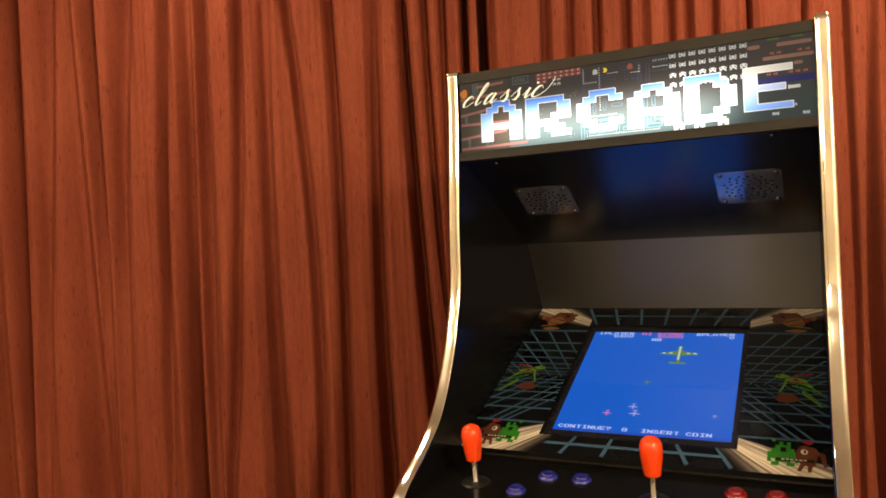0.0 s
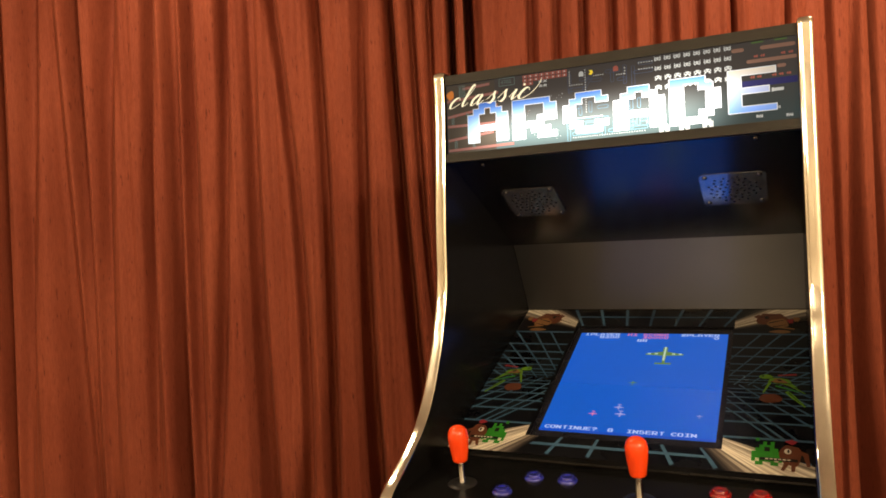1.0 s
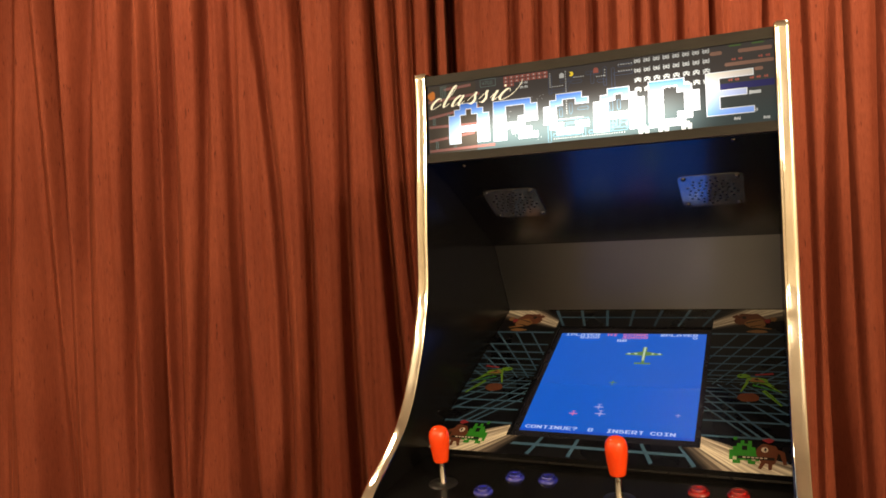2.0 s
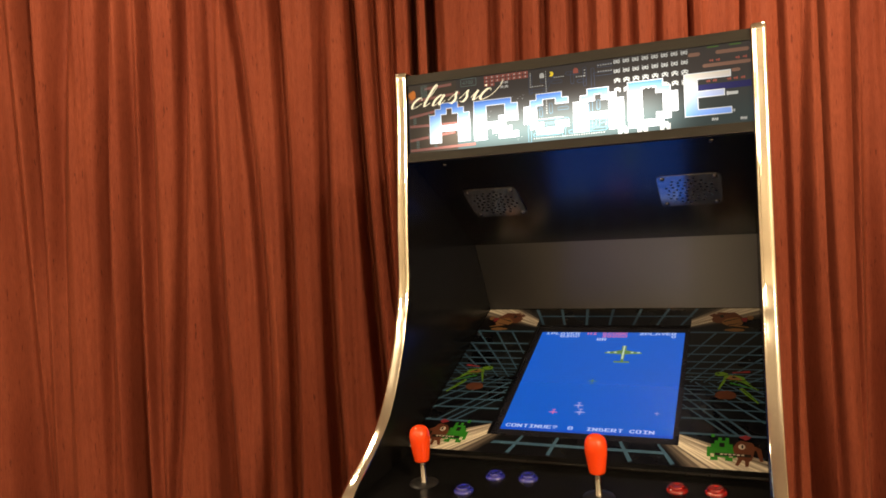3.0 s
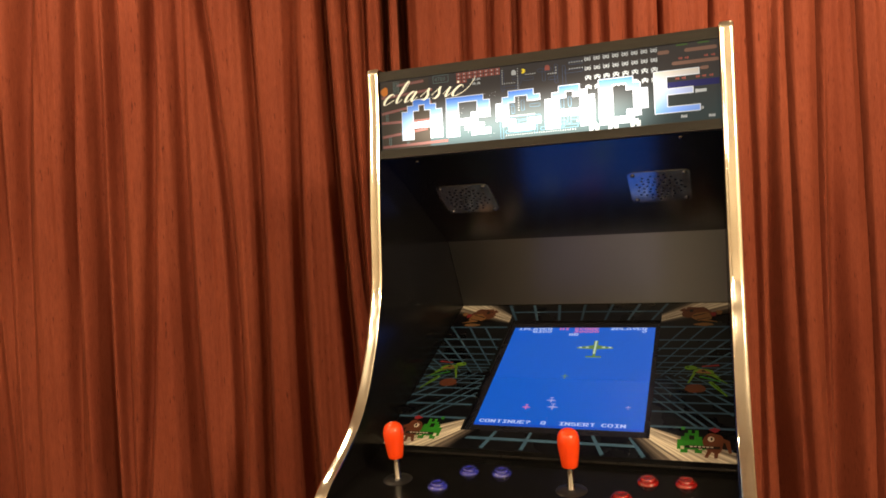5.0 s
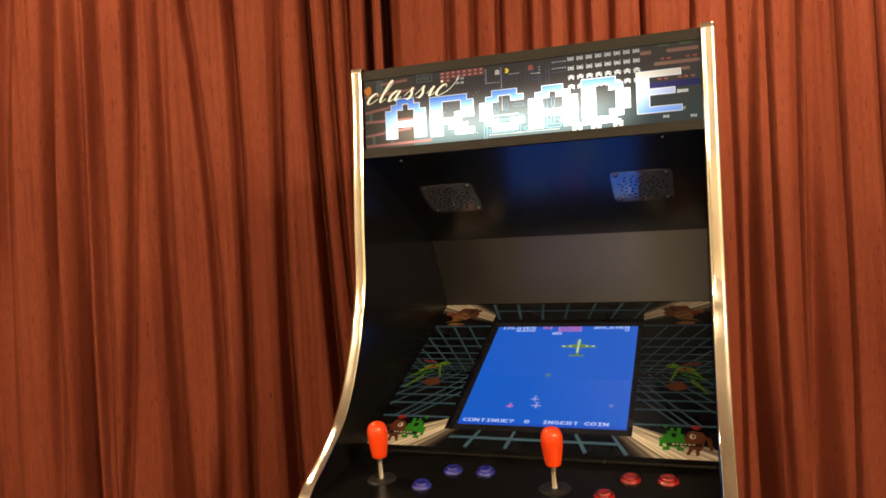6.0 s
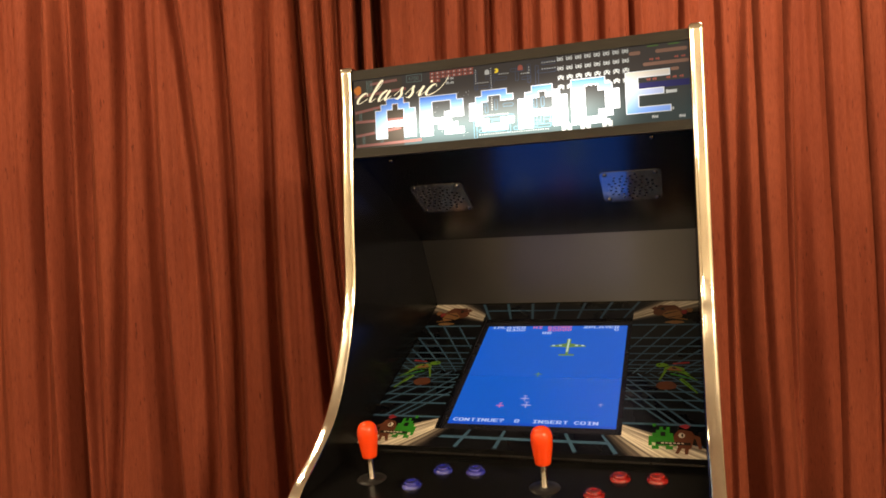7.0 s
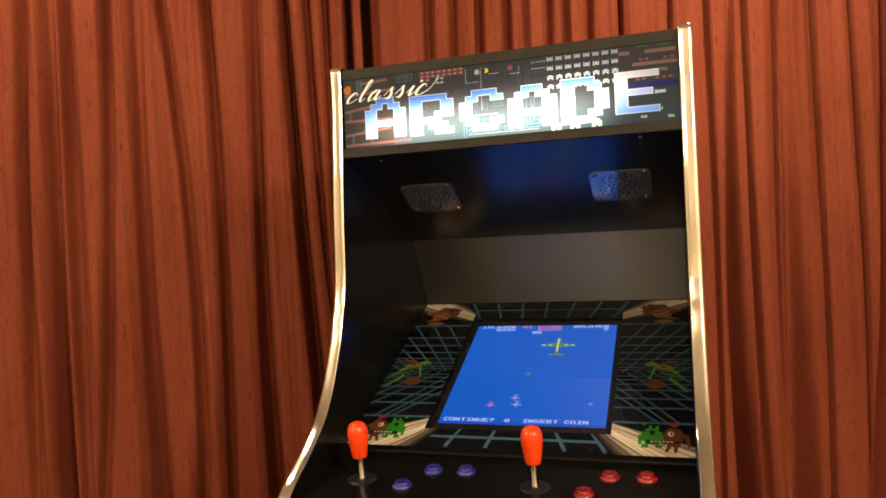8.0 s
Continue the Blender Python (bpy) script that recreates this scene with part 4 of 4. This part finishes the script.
    patch(line, leaf, (side * 0.2700, 0.2540), (side * 0.2960, 0.2280), 0.0040, 0.0013, 0.0018)
    # brown tumbling shape in the upper corner
    ax, ay = side * 0.2520, 0.4850
    patch(disc, brown, ax - side * 0.012, ay + 0.012, 0.0300, 0.0012, 20, 0.0260, 0.14)
    patch(disc, tan, ax, ay - 0.006, 0.0200, 0.0015, 16, 0.0190, 0.14)
    patch(line, brown, (ax - side * 0.024, ay + 0.006), (ax - side * 0.042, ay + 0.026), 0.0140, 0.0013)
    patch(disc, tan, ax + side * 0.004, ay - 0.040, 0.0200, 0.0012, 14, 0.0065, 0.1)
    patch(disc, crimson, ax + side * 0.0230, ay + 0.002, 0.0055, 0.0017, 12, 0.0100, 0.25)
    patch(line, tan, (ax - side * 0.006, ay - 0.020), (ax + side * 0.030, ay - 0.030), 0.0070, 0.0014, 0.0040)
    patch(line, dark, (ax - side * 0.034, ay + 0.018), (ax - side * 0.004, ay + 0.030), 0.0030, 0.0018, 0.0012)
    patch(line, dark, (ax - side * 0.018, ay - 0.006), (ax + side * 0.012, ay + 0.008), 0.0040, 0.0019, 0.0016)
    patch(line, dark, (ax - side * 0.010, ay - 0.022), (ax + side * 0.016, ay - 0.012), 0.0036, 0.0019, 0.0012)
    patch(disc, dark, ax - side * 0.022, ay + 0.016, 0.0045, 0.0019, 10, 0.0055)
    patch(disc, tan, ax + side * 0.0340, ay + 0.010, 0.0060, 0.0016, 12, 0.0100, 0.25)

# ---- the picture on the screen ----
TXT = screen_light("screen_white", (0.42, 0.52, 0.80))
PINK = screen_light("screen_pink", (0.62, 0.16, 0.34))
OLIVE = screen_light("screen_olive", (0.11, 0.20, 0.045))
DULL = screen_light("screen_lilac", (0.34, 0.33, 0.62))
DARKBLUE = screen_light("screen_low_edge", (0.006, 0.060, 0.48))
z = SZ + 0.0004
FULL = "##...## "
GAME_FONT = {**GLYPHS, "O": ".#####. " + FULL * 5 + ".#####.", "N": "##...## ###..## ####.## ####### ##.#### ##..### ##...##", "T": ".###### " + "...##.. " * 6,
             "I": ".###### " + "...##.. " * 5 + ".######", "U": FULL * 6 + ".#####.", "?": ".#####. ##...## ....### ..###.. ..##... ....... ..##...",
             "8": ".#####. ##...## ##...## .#####. ##...## ##...## .#####.", "S": ".####.. ##..##. ##..... .#####. .....## ##...## .#####.",
             "P": "######. ##...## ##...## ##...## ######. ##..... ##.....", "L": "##..... " * 6 + "#######", "Y": ".##..## .##..## .##..## ..####. ...##.. ...##.. ...##..",
             "1": "..##... .###... ..##... ..##... ..##... ..##... ######.", "2": ".#####. ##...## ....### ..####. .####.. ###.... #######",
             "H": FULL * 3 + "####### " + FULL * 3, "0": "..###.. .#..##. ##...## ##...## ##...## .##..#. ..###..", "3": ".###### ....##. ...##.. ..####. .....## ##...## .#####."}
DOT = 0.00138


def screen_word(words, x, y, ink, label):
    """A word in the block letters of the game, each dot a small square of light."""
    bm = bmesh.new()
    for i, mark in enumerate(words):
        for r, row in enumerate(GAME_FONT[mark].split() if mark != " " else ()):
            run = 0
            for c, on in enumerate(row + "."):
                if on == "#":
                    run += 1
                elif run:
                    rect(bm, x + (i * 8 + c - run) * DOT, y + (6 - r) * DOT, x + (i * 8 + c) * DOT, y + (7 - r) * DOT, z)
                    run = 0
    part("screen_word", bm, ink, pic, label)


for words, x, y in (("CONTINUE?", -0.1425, 0.0915), ("8", -0.0255, 0.0915), ("INSERT", 0.0080, 0.0915), ("COIN", 0.0840, 0.0915), ("1PLAYER", -0.1400, 0.4295), ("8300", -0.1060, 0.4180),
                    ("2PLAYER", 0.0650, 0.4295), ("0", 0.1310, 0.4180), ("RR", -0.0230, 0.4055)):
    screen_word(words, x, y, TXT, "white game lettering")
screen_word("HI SCORE", -0.0470, 0.4295, PINK, "pink game lettering")
screen_word("30000", -0.0140, 0.4180, PINK, "pink game lettering")


def toy_plane(x, y, span, mat, flip=1):
    bm = bmesh.new()
    h = span / 2
    poly(bm, [(x - h, y + 0.02 * span), (x - 0.1 * h, y + 0.15 * span), (x + 0.1 * h, y + 0.15 * span), (x + h, y + 0.02 * span), (x + h, y - 0.03 * span), (x + 0.1 * h, y - 0.07 * span), (x - 0.1 * h, y - 0.07 * span), (x - h, y - 0.03 * span)], z)
    line(bm, (x, y + flip * 0.36 * span), (x + 0.02 * span, y - flip * 0.50 * span), 0.13 * span, z + 0.0002, 0.07 * span)
    line(bm, (x - 0.2 * span, y - flip * 0.46 * span), (x + 0.22 * span, y - flip * 0.46 * span), 0.08 * span, z + 0.0003)
    part("game_plane", bm, mat, pic)


toy_plane(0.040, 0.3560, 0.076, OLIVE)
bm = bmesh.new()
line(bm, (0.040, 0.384), (0.0408, 0.332), 0.0036, z + 0.0006)
for dx in (-0.03, -0.016, 0.018, 0.031):
    rect(bm, 0.040 + dx - 0.003, 0.3555, 0.040 + dx + 0.003, 0.3595, z + 0.0006)
part("plane_lights", bm, screen_light("screen_pale", (0.5, 0.62, 0.45)), pic)
toy_plane(-0.018, 0.166, 0.019, DULL, -1)
toy_plane(-0.012, 0.145, 0.021, DULL, -1)
toy_plane(-0.062, 0.142, 0.017, PINK, -1)
toy_plane(-0.006, 0.249, 0.018, OLIVE)
toy_plane(0.126, 0.152, 0.011, DULL)
bm = bmesh.new()
rect(bm, IX0, IY0, IX1, IY0 + 0.0055, SZ + 0.0003)
part("screen_low_edge", bm, DARKBLUE, pic)
